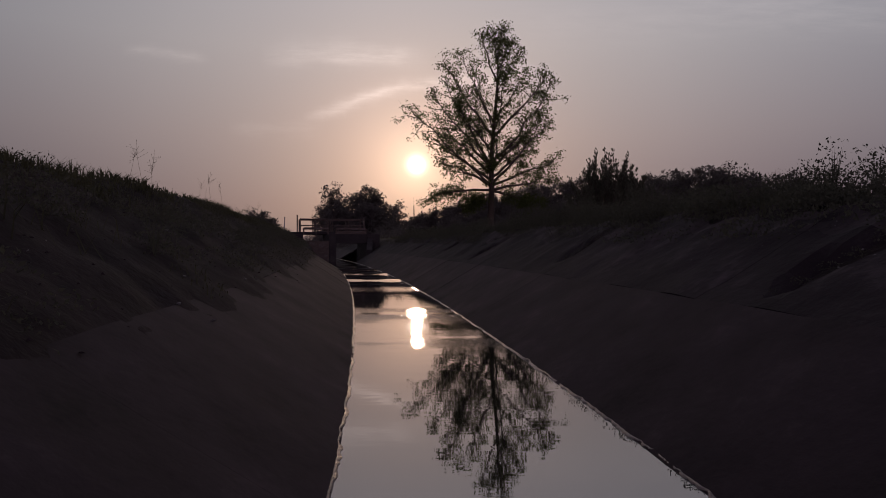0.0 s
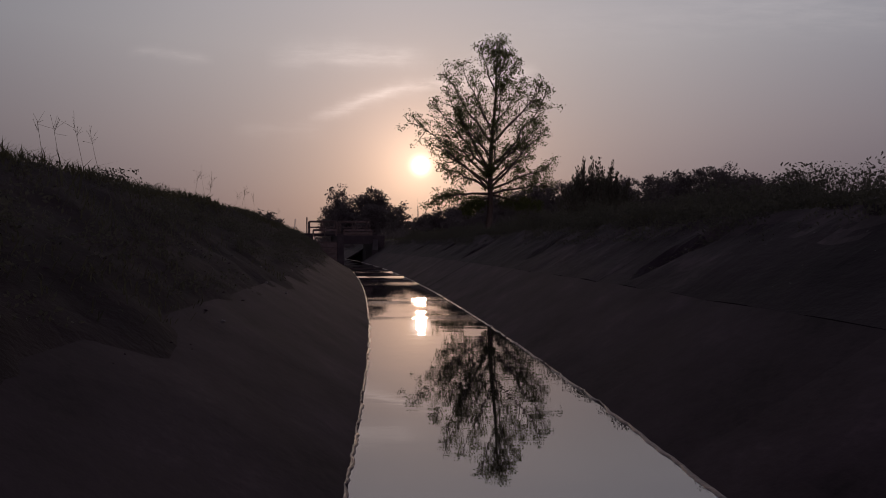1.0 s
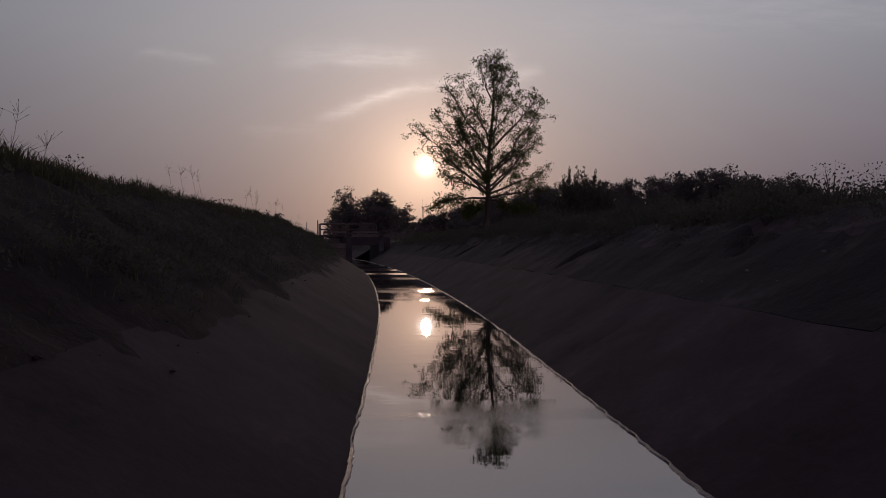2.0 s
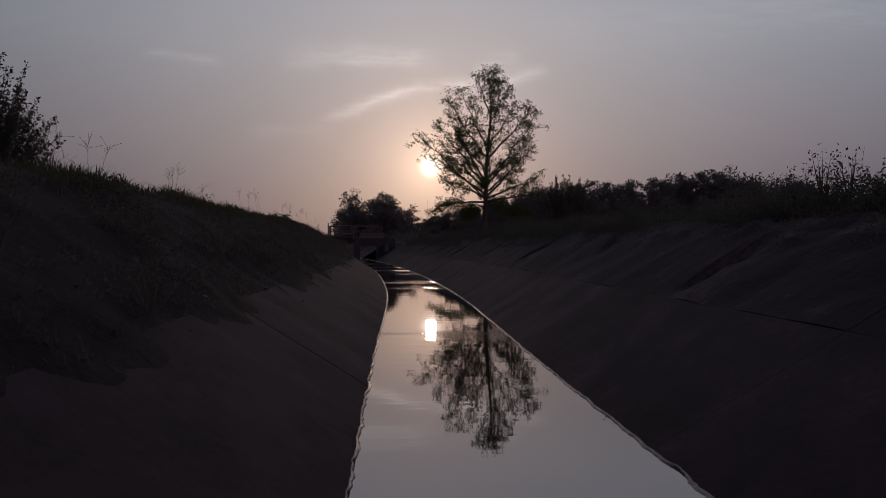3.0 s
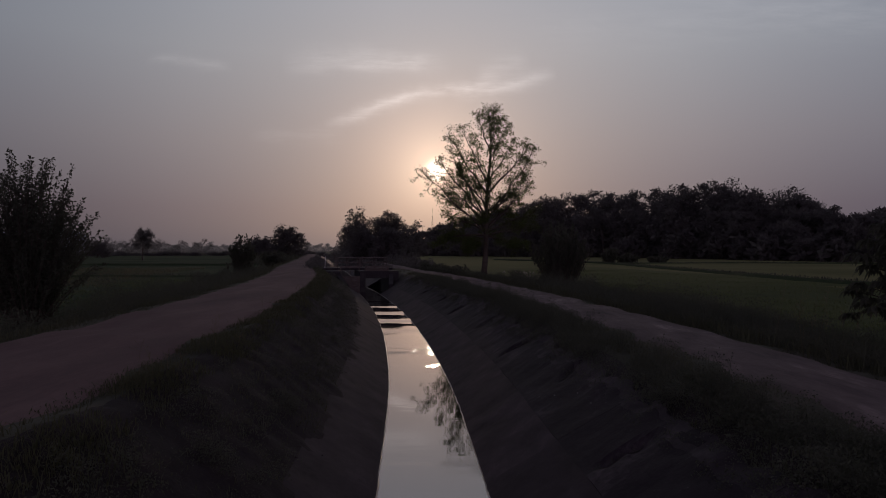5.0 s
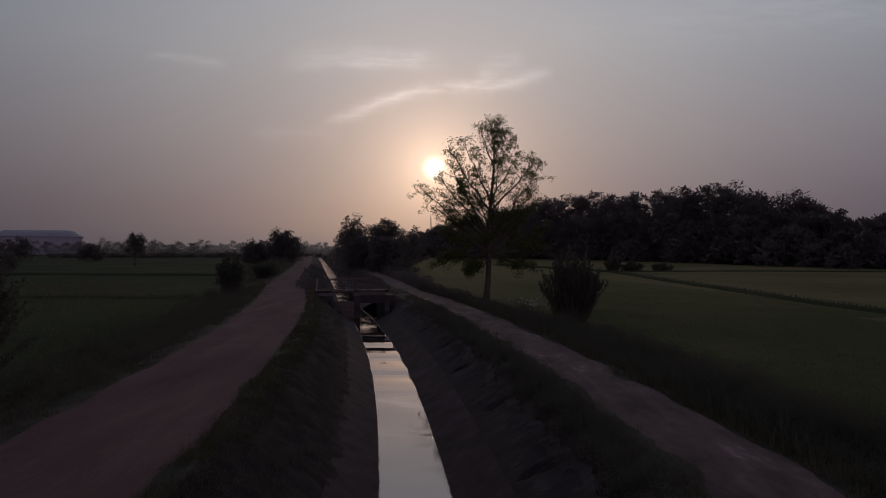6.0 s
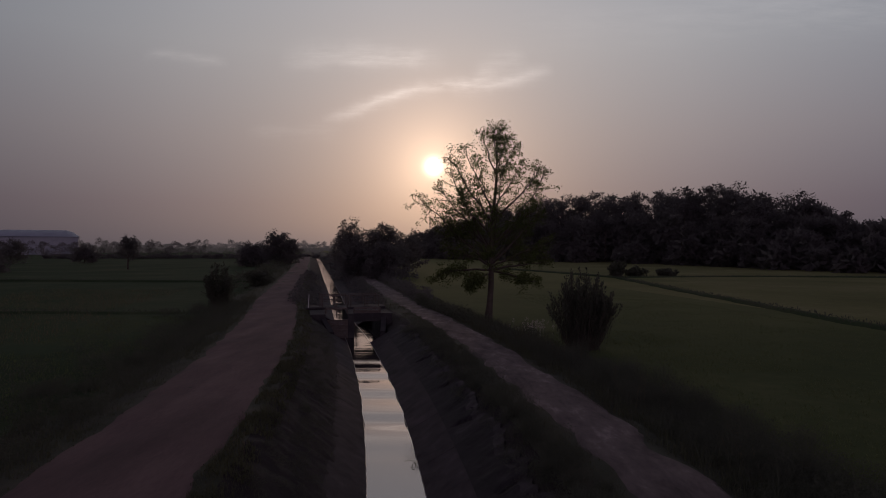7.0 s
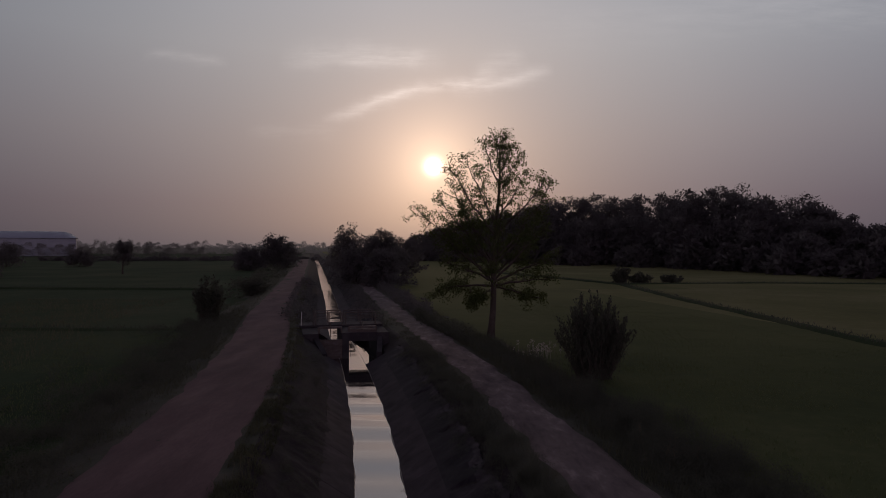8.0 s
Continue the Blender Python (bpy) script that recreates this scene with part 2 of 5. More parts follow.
def field_material(name, green, sheen, y0, y1):
    """Rice: blotched green; a paler colour painted in along the field stands for its sheen."""
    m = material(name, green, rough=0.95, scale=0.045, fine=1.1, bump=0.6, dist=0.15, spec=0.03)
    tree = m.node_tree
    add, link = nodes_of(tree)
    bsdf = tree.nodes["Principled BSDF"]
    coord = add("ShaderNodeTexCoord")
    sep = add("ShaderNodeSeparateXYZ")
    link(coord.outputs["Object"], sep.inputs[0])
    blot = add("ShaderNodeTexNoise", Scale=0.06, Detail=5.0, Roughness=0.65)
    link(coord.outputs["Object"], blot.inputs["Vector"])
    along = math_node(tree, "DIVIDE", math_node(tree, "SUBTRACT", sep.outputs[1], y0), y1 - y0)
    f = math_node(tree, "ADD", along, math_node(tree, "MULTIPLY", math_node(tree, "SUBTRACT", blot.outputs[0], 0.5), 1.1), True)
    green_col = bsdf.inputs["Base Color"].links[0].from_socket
    link(mix_node(tree, "MIX", f, green_col, sheen), bsdf.inputs["Base Color"])
    return m


MAT = {
    "concrete": material("weathered_concrete", [(0.012, 0.009, 0.010), (0.036, 0.026, 0.029), (0.052, 0.038, 0.043), (0.088, 0.065, 0.072)], rough=0.88, scale=1.3, fine=16, bump=0.5, dist=0.02, vary=0.12),
    "concrete_upper": material("old_broken_concrete", [(0.010, 0.008, 0.009), (0.019, 0.015, 0.017), (0.032, 0.025, 0.028), (0.085, 0.068, 0.073)], rough=0.9, scale=0.8, fine=9, bump=0.8, dist=0.05, vary=0.15),
    # lighter slab edge: wear, with sky light put into the colour
    "concrete_lit_edge": material("worn_sky_lit_concrete_edge", [(0.022, 0.017, 0.019), (0.050, 0.040, 0.043), (0.115, 0.094, 0.098)], rough=0.9, scale=1.6, fine=12, bump=0.7, dist=0.03, vary=0.1),
    "ripe_paddy": material("ripening_rice_field", [(0.120, 0.128, 0.050), (0.165, 0.170, 0.068), (0.235, 0.222, 0.105)], rough=0.95, scale=0.05, fine=1.0, bump=0.6, dist=0.15, spec=0.03),
    "soil": material("dark_soil", [(0.015, 0.011, 0.011), (0.034, 0.025, 0.024), (0.024, 0.019, 0.016), (0.046, 0.032, 0.031)], rough=0.97, scale=1.6, fine=11, bump=0.9, dist=0.06),
    "stained": material("stained_dark_concrete", [(0.024, 0.020, 0.021), (0.042, 0.036, 0.037), (0.07, 0.061, 0.060)], rough=0.9, scale=1.2, fine=14, bump=0.6, dist=0.03),
    "laterite": material("red_laterite_road", [(0.080, 0.050, 0.048), (0.128, 0.079, 0.074), (0.19, 0.122, 0.113)], rough=0.95, scale=0.4, fine=7, bump=0.5, dist=0.02, stretch=(1.6, 0.4, 1.0)),
    "track": material("pale_dirt_track", [(0.050, 0.037, 0.034), (0.110, 0.084, 0.076), (0.165, 0.128, 0.116), (0.31, 0.25, 0.23)], rough=0.95, scale=0.8, fine=3, bump=0.9, dist=0.06, stretch=(1.5, 0.55, 1.0)),
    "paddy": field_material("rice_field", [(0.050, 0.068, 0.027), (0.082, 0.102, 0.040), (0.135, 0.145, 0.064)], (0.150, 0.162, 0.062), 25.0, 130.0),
    "old_paddy": material("dark_rice_field", [(0.032, 0.050, 0.024), (0.052, 0.077, 0.036), (0.092, 0.102, 0.054)], rough=0.95, scale=0.05, fine=0.9, bump=0.6, dist=0.15, spec=0.03),
    "verge": material("rough_grass_ground", [(0.032, 0.038, 0.022), (0.06, 0.062, 0.038), (0.09, 0.076, 0.056)], rough=0.95, scale=0.5, fine=5, bump=0.9, dist=0.08),
    "bark": material("grey_brown_bark", [(0.055, 0.042, 0.034), (0.12, 0.095, 0.075)], rough=0.9, scale=3, fine=25, bump=0.7, dist=0.03),
    "leaf": leaf_material("tree_leaf", (0.05, 0.066, 0.020), (0.10, 0.12, 0.036)),
    "leaf_dark": leaf_material("dense_leaf", (0.056, 0.060, 0.044), (0.110, 0.112, 0.082), 0.42),
    # paler, greyer leaf for far trees: haze painted into the base colour
    "leaf_far": leaf_material("haze_paled_leaf", (0.098, 0.090, 0.086), (0.140, 0.128, 0.120), 0.5, 0.07),
    "leaf_distance": leaf_material("distant_leaf_haze_glow", (0.100, 0.092, 0.092), (0.140, 0.128, 0.126), 0.5),
    "grass": leaf_material("grass_blade", (0.052, 0.058, 0.030), (0.110, 0.108, 0.062), 0.42),
    "weed": leaf_material("weed_blade", (0.050, 0.054, 0.034), (0.112, 0.111, 0.070), 0.42),
    "rice": leaf_material("rice_blade", (0.095, 0.120, 0.048), (0.140, 0.162, 0.070), 0.35, 0.12),
    "dry": leaf_material("dry_stalk", (0.11, 0.085, 0.05), (0.22, 0.18, 0.11), 0.2),
    "plume": leaf_material("pale_dry_plume", (0.34, 0.31, 0.26), (0.55, 0.50, 0.42), 0.3),
    "iron": material("painted_rusty_iron", [(0.06, 0.045, 0.04), (0.10, 0.07, 0.055), (0.14, 0.13, 0.125)], rough=0.6, scale=4, fine=30, bump=0.2, dist=0.004, spec=0.5),
    "white": material("worn_white_paint", [(0.42, 0.40, 0.37), (0.7, 0.68, 0.64)], rough=0.7, scale=5, fine=30, bump=0.2, dist=0.004),
    "wall": material("pale_blue_sheet", [(0.30, 0.305, 0.33), (0.40, 0.405, 0.43)], rough=0.6, scale=0.2, fine=2, bump=0.1, dist=0.02),
    "roof": material("blue_grey_sheet_roof", [(0.27, 0.29, 0.33), (0.36, 0.38, 0.42)], rough=0.5, scale=0.1, fine=2, bump=0.2, dist=0.05),
    "wet": material("wet_concrete_rim", [(0.10, 0.088, 0.082), (0.26, 0.22, 0.20)], rough=0.34, scale=9, fine=60, bump=1.0, dist=0.02, spec=0.8),
    "litter": material("pale_scrap", [(0.13, 0.12, 0.12), (0.26, 0.25, 0.24)], rough=0.5, scale=8, fine=40, bump=0.2, dist=0.003),
    "water": water_material(),
}


# faint emission on the last tree line's leaves stands in for bright haze
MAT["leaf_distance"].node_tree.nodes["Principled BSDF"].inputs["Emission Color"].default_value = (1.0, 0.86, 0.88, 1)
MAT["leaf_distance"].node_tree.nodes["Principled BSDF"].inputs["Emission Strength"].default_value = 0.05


# ------------------------------------------------------------------ mesh helpers
def mesh_of(name, verts, faces, mats, smooth=False, slots=None):
    me = bpy.data.meshes.new(name)
    me.from_pydata([tuple(v) for v in verts], [], [tuple(f) for f in faces])
    for m in (mats if isinstance(mats, (list, tuple)) else [mats]):
        me.materials.append(m)
    if slots is not None:
        me.polygons.foreach_set("material_index", np.asarray(slots, dtype=np.int32))
    if smooth:
        me.polygons.foreach_set("use_smooth", np.ones(len(me.polygons), dtype=bool))
    me.update()
    return me


def part(name, data, parent, label="", m=None):
    """Link a mesh as one object under a thing or a part."""
    ob = new(name, data)
    ob.parent = parent
    if m is not None:
        ob.matrix_basis = m
    if label:
        ob["label"] = label
    return ob


def thing(name, label, category, m=None, data=None, group="", kind=""):
    ob = tagged(new(name, data), label, category, group, kind)
    if m is not None:
        ob.matrix_basis = m
    return ob


def box_mesh(name, mat, sx, sy, sz, bevel=0.01, wear=0.0, z0=0.0, seed=0):
    """A bevelled block, resting on z0, its corners a little worn."""
    bm = bmesh.new()
    bmesh.ops.create_cube(bm, size=1.0)
    rnd = random.Random(seed)
    for v in bm.verts:
        v.co = Vector((v.co.x * sx + rnd.uniform(-wear, wear), v.co.y * sy + rnd.uniform(-wear, wear), (v.co.z + 0.5) * sz + z0))
    if bevel:
        bmesh.ops.bevel(bm, geom=bm.edges[:], offset=bevel, segments=1, affect="EDGES")
    me = bpy.data.meshes.new(name)
    bm.to_mesh(me)
    bm.free()
    me.materials.append(mat)
    return me


class Soup:
    """Gathers verts and faces for one mesh."""

    def __init__(self):
        self.v, self.f, self.n = [], [], 0

    def tube(self, pts, radii, sides=6):
        pts = [Vector(p) for p in pts]
        base = self.n
        for i, p in enumerate(pts):
            d = (pts[min(i + 1, len(pts) - 1)] - pts[max(i - 1, 0)]).normalized()
            a = d.orthogonal().normalized() if abs(d.z) > 0.9 else d.cross(Vector((0, 0, 1))).normalized()
            b = d.cross(a).normalized()
            for k in range(sides):
                w = 2 * math.pi * k / sides
                self.v.append(p + (a * math.cos(w) + b * math.sin(w)) * radii[i])
        for i in range(len(pts) - 1):
            for k in range(sides):
                j = (k + 1) % sides
                self.f.append((base + i * sides + k, base + i * sides + j, base + (i + 1) * sides + j, base + (i + 1) * sides + k))
        self.f.append(tuple(base + k for k in reversed(range(sides))))
        self.f.append(tuple(base + (len(pts) - 1) * sides + k for k in range(sides)))
        self.n = base + len(pts) * sides

    def leaf(self, p, d, up, length, width):
        """A pointed leaf of two triangles folded along its rib."""
        s = d.cross(up)
        s = s.normalized() if s.length > 1e-4 else Vector((1, 0, 0))
        b = self.n
        mid = p + d * (length * 0.45)
        self.v += [p, mid + s * width * 0.5 + up * width * 0.12, p + d * length, mid - s * width * 0.5 + up * width * 0.12]
        self.f += [(b, b + 1, b + 2), (b, b + 2, b + 3)]
        self.n += 4

    def mesh(self, name, mat, smooth=False):
        return mesh_of(name, self.v, self.f, mat, smooth)


def rand_dir(rnd, flat=1.0):
    while True:
        v = Vector((rnd.uniform(-1, 1), rnd.uniform(-1, 1), rnd.uniform(-1, 1)))
        if 0.05 < v.length < 1:
            v.z *= flat
            return v.normalized()


# ------------------------------------------------------------------ the plan: a canal in a gentle bend
LINE = [(-80, 9.5), (-30, 3.1), (-20, 2.0), (-10, 1.05), (-5, 0.62), (0, 0.22), (5, -0.06), (8, -0.22), (10, -0.38), (15, -0.90), (20, -1.47), (25, -2.15),
        (31, -3.05), (40, -4.65), (47, -6.0), (53, -7.3), (60, -9.0), (66, -10.2), (95, -15.6), (224, -41.0), (3000, -592.0)]
LY, LX = np.array([p[0] for p in LINE], float), np.array([p[1] for p in LINE], float)


def cx(y):
    """The canal's middle at y, rounded between the plan's points."""
    return float(np.mean([np.interp(y + k, LY, LX) for k in (-3.0, -1.5, 0.0, 1.5, 3.0)]))


def at(u, y, z=0.0):
    return Vector((cx(y) + u, y, z))


def n2(x, y, s, seed=0.0):
    return noise.noise(Vector((x * s + seed * 7.3, y * s - seed * 3.1, seed)))


HALF = 0.82            # half the water's width
PROFILE = [(-4000, 0.9), (-600, 0.9), (-120, 0.9), (-40, 0.95), (-16, 0.98), (-12.0, 1.05), (-10.2, 1.25), (-9.1, 1.62), (-8.5, 1.74), (-6.4, 1.82), (-4.3, 1.80),
           (-4.0, 1.81), (-3.75, 1.77), (-3.45, 1.64), (-3.1, 1.45), (-2.6, 1.12), (-2.2, 0.86), (-1.9, 0.64), (-0.7, -0.14), (0, -0.3), (0.7, -0.14), (1.9, 0.56), (2.6, 0.96), (3.1, 1.28), (3.4, 1.45),
           (4.1, 1.56), (4.6, 1.60), (5.55, 1.64), (6.9, 1.60), (7.6, 1.48), (8.6, 1.25), (10.0, 1.12), (13, 1.05), (40, 1.0), (120, 1.0), (600, 1.0), (4000, 1.0)]
PU, PZ = np.array([p[0] for p in PROFILE], float), np.array([p[1] for p in PROFILE], float)


def ground_z(u, y):
    z = float(np.interp(u, PU, PZ))
    a = abs(u)
    if 46.0 < y < 57.5 and a < 2.2:
        return -0.35
    if -4.2 < u < -1.45:
        k = min(1, (-1.45 - u) * 2.0) * min(1, (u + 4.2) * 3)
        z += k * (0.06 * n2(u, y, 0.8, 11) + 0.055 * n2(u, y, 2.3, 12) + 0.022 * n2(u, y, 5.0, 13) + 0.05)
    if a > 2.4:
        z += 0.05 * n2(u, y, 0.9, 1) * min(1, (a - 2.4) * 2)
        if 3.0 < a < 5.0 or 6.9 < a < 12:
            z += 0.09 * n2(u, y, 0.55, 2)
    return z


def build_ground():
    us = sorted(set([-4000, -2000, -900, -400, -200, -100, -60, -40, -30, -24, -20, -17, -14, -12, -11, -10.2, -9.6, -9.2, -8.9, -8.5, -8, -7.5, -7, -6.5, -6, -5.5, -5.1, -4.8, -4.5, -4.3, -4.1, -3.9, -3.7,
                     -3.5, -3.3, -3.1, -2.9, -2.6, -2.2, -1.9, -1.3, -0.7, 0, 0.7, 1.3, 1.9, 2.2, 2.6, 2.9, 3.15, 3.3, 3.5, 3.7, 3.9, 4.1, 4.3, 4.5, 4.7, 4.9, 5.2, 5.75, 6.3, 6.6, 6.9, 7.1, 7.4, 7.8, 8.2, 8.6, 9.2, 10, 11, 13, 16, 20,
                     25, 32, 40, 60, 90, 140, 220, 400, 900, 2000, 4000]))
    us = sorted(us + [round(v, 2) for a in (-1, 1) for v in a * np.arange(1.35, 4.9, 0.06 if a < 0 else 0.1) if min(abs(v - u) for u in us) > 0.03])
    ys = list(np.arange(-60, -14, 1.5)) + list(np.arange(-14, 30, 0.11)) + list(np.arange(30, 70, 0.7)) + list(np.arange(70, 160, 2.5)) + list(np.arange(160, 400, 12)) + [420, 500, 650, 900, 1300, 2000, 3000, 4400]
    V = [at(u, y, ground_z(u, y)) for y in ys for u in us]
    F, S = [], []
    w = len(us)
    for j in range(len(ys) - 1):
        for i in range(w - 1):
            F.append((j * w + i, j * w + i + 1, (j + 1) * w + i + 1, (j + 1) * w + i))
            um = 0.5 * (us[i] + us[i + 1])
            edge = 0.7 * n2(um, ys[j], 0.35, 4)
            if um < -11.6 + edge:
                S.append(3)
            elif um > 10.4 + edge:
                S.append(4 if cx(ys[j]) + um > 31.5 and ys[j] > 20 else 1)
            elif -3.9 < um < 3.6:
                S.append(0)
            else:
                S.append(2)
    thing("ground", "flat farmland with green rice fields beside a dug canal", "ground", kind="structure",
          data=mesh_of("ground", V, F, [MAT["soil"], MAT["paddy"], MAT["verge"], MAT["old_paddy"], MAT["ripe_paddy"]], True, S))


def build_strip(name, label, u0, u1, mat, lift, cols=7, y1=400.0, ragged=0.25):
    """A road along the canal, crowned, with ragged edges, on the ground."""
    ys = list(np.arange(-58, 90, 0.6)) + list(np.arange(90, y1, 4.0))
    V, F = [], []
    for y in ys:
        a, b = u0 + ragged * n2(u0, y, 0.5, 5), u1 + ragged * n2(u1, y, 0.5, 6)
        for k in range(cols):
            s = k / (cols - 1)
            u = a + (b - a) * s
            rut = -0.035 * (math.exp(-((s - 0.28) / 0.08) ** 2) + math.exp(-((s - 0.72) / 0.08) ** 2))
            edge = -0.09 if k in (0, cols - 1) else 0.0
            V.append(at(u, y, ground_z(u, y) + lift + rut + edge + 0.02 * n2(u, y, 1.7, 7)))
    for j in range(len(ys) - 1):
        for k in range(cols - 1):
            F.append((j * cols + k, j * cols + k + 1, (j + 1) * cols + k + 1, (j + 1) * cols + k))
    thing(name, label, "road", kind="structure", data=mesh_of(name, V, F, mat, True))


def wave_z(u, y):
    """Standing waves below the sluice: low ridges across the canal, dying out downstream."""
    if not 20.0 < y < 43.0:
        return 0.0
    fade = min(1.0, (y - 20.0) / 4.0) * min(1.0, (43.0 - y) / 8.0)
    steep = 0.024 + 0.016 * (y - 20.0) / 23.0
    w = 2 * math.pi * (y + 0.25 * n2(u * 0.4, y, 0.22, 41) + 0.02 * u) / 4.3
    return fade * steep * 4.3 / (2 * math.pi) * (math.sin(w) + 0.18 * math.sin(2 * w + 0.6))


def build_water():
    ys = list(np.arange(-60, 14, 0.5)) + list(np.arange(14, 50, 0.12)) + list(np.arange(50, 70, 0.5)) + list(np.arange(70, 420, 4.0))
    us = (-1.45, -0.9, -0.45, 0.0, 0.45, 0.9, 1.45)
    w = len(us)
    V = [at(u, y, wave_z(u, y)) for y in ys for u in us]
    F = [(j * w + k, j * w + k + 1, (j + 1) * w + k + 1, (j + 1) * w + k) for j in range(len(ys) - 1) for k in range(w - 1)]
    thing("water", "still canal water mirroring the dusk sky", "water", kind="structure", data=mesh_of("water", V, F, MAT["water"], True))


build_ground()
build_strip("road", "reddish laterite road along the canal bank", -8.45, -4.25, MAT["laterite"], 0.05, 11)
build_strip("dirt_track", "narrow pale dirt track with ruts beside the canal", 4.7, 7.0, MAT["track"], 0.05, 9, ragged=0.45)
build_water()


# ------------------------------------------------------------------ concrete lining, slab by slab
# washed-out gullies across the upper slabs: y at foot, y at head, from, to
GULLIES = ((-3.5, -3.1, 2.05, 2.7), (0.7, 0.5, 2.0, 3.0), (4.9, 5.2, 2.5, 3.1), (9.8, 9.5, 2.0, 3.1), (15.3, 15.0, 2.2, 3.1), (21.5, 21.2, 2.0, 3.1), (27.0, 26.6, 2.3, 3.1), (33.6, 33.2, 2.1, 3.1))


def slab_mesh(side, ya, yb, ua, ub, mat, seed, lift=0.0, lip=False):
    """One cast slab on the slope: uneven face, broken upper edge, 9 cm thick."""
    rise = 0.60 if side > 0 else 0.63
    nu, ny = (4, 8) if not lip else (13, 46)
    rnd = random.Random(seed)
    tilt = rnd.uniform(-0.008, 0.008)
    V, F, worn = [], [], []
    for j in range(ny):
        y = ya + (yb - ya) * j / (ny - 1)
        top = ub + ((0.22 * n2(side, y, 0.8, 3) + 0.10 * n2(side, y, 2.6, 8) + 0.05 * n2(side, y, 7, 8)) if lip else 0.0)
        for i in range(nu):
            u = ua + (top - ua) * i / (nu - 1)
            rough = (0.035 * n2(u, y, 1.3, 15) + 0.012 * n2(u, y, 4.0, 16)) * min(1, (u - ua) * 3) if lip else 0.0
            z = rough + (u - HALF) * rise + lift + (0.0 if lip else tilt * (j / (ny - 1) - 0.5)) + 0.018 * n2(u, y, 1.6, 9)
            if lip and side > 0:
                z += 0.05 * n2(u, y, 2.6, 17) * min(1, max(0, u - 2.45) * 2)
                for a, b, u0, u1 in GULLIES:
                    d = (y - a - (b - a) * (u - u0) / (u1 - u0) + 0.16 * n2(u, y, 2.2, 18) + 0.06 * n2(u, y, 6.0, 19)) / (0.15 + 0.05 * n2(u, y, 1.5, 20))
                    w = min(1, max(0, (u - u0) * 2.5)) * min(1, max(0, (u1 - u) * 2.5))
                    z -= 0.17 * w * math.exp(-d * d)
            V.append(at(side * u, y, z))
    m = len(V)
    V += [v + Vector((0.045 * side, 0, -0.09)) for v in V]
    for j in range(ny - 1):
        for i in range(nu - 1):
            q = (j * nu + i, j * nu + i + 1, (j + 1) * nu + i + 1, (j + 1) * nu + i)
            F.append(q if side > 0 else q[::-1])
            # slot 1 marks the broken top edge, worn and painted as if sky-lit
            worn.append(1 if lip and i > nu - 4 - 2.2 * n2(i, ya + (yb - ya) * j / ny, 0.9, 24) and n2(i * 0.3, ya + (yb - ya) * j / ny, 1.7, 25) > -0.25 else 0)
    rim = [i for i in range(nu)] + [j * nu + nu - 1 for j in range(1, ny)] + [(ny - 1) * nu + i for i in range(nu - 2, -1, -1)] + [j * nu for j in range(ny - 2, 0, -1)]
    for a, b in zip(rim, rim[1:] + rim[:1]):
        F.append((a, a + m, b + m, b) if side > 0 else (b, b + m, a + m, a))
        worn.append(0)
    return mesh_of("slab", V, F, [mat, MAT["concrete_lit_edge"]], slots=worn)


def build_lining():
    for side, word in ((1, "right"), (-1, "left")):
        lining = thing("canal_lining_" + word, "sloping weathered concrete canal lining with open joints", "canal lining", kind="structure")
        rnd = random.Random(5 + side)
        y = -16.0
        k = 0
        while y < 118:
            step = rnd.uniform(3.6, 5.2) if y < 50 else 6.0
            if not 47.0 < y + step * 0.5 < 56.0:
                part("slab", slab_mesh(side, y + 0.003, y + step - 0.003, 0.62, 1.93, MAT["concrete"], k + 100 * side), lining)
                spans = [(y + 0.004, y + step - 0.004)]
                for ya, yb in spans:
                    if yb - ya > 0.3 and (side > 0 or k % 5 == 2):
                        top = 3.15 if side > 0 else 2.55 + 0.4 * n2(1, y, 0.23, 12)
                        part("upper_slab", slab_mesh(side, ya, yb, 1.932, top, MAT["concrete_upper"], k + 50 + 100 * side + int(ya * 7), 0.0, True), lining)
            y += step
            k += 1
        # the wet rim at the waterline
        V, F = [], []
        ys = list(np.arange(-14, 12, 0.02)) + list(np.arange(12, 47, 0.06)) + list(np.arange(47, 118, 0.3))
        for y in ys:
            w = 0.026 * n2(side * 3, y, 2.5, 21) + 0.020 * n2(side, y, 9, 22) + 0.012 * n2(side, y, 23, 23)
            for u, z in ((HALF - 0.010 + w, -0.003), (HALF - 0.004 + w, 0.007 + w * 0.2), (HALF + 0.004 + w * 0.8, 0.010 + w * 0.3), (HALF + 0.013 + w * 0.6, 0.009)):
                V.append(at(side * u, y, z))
        for j in range(len(ys) - 1):
            for i in range(3):
                q = (j * 4 + i, j * 4 + i + 1, (j + 1) * 4 + i + 1, (j + 1) * 4 + i)
                F.append(q if side > 0 else q[::-1])
        part("wet_rim", mesh_of("wet_rim", V, F, MAT["wet"], True), lining, "wet crumbling edge along the waterline")


build_lining()


# ------------------------------------------------------------------ the sluice bridge
BRIDGE = pose(cx(52.5), 52.5, 0, 0, 0, math.degrees(math.atan2(cx(52.0) - cx(54.0), 2.0)))


def block(parent, name, mat, x0, x1, y0, y1, z0, z1, label="", bevel=0.015, wear=0.006, seed=0):
    me = box_mesh(name, mat, x1 - x0, y1 - y0, z1 - z0, bevel, wear, 0.0, seed)
    return part(name, me, parent, label, pose((x0 + x1) / 2, (y0 + y1) / 2, z0))


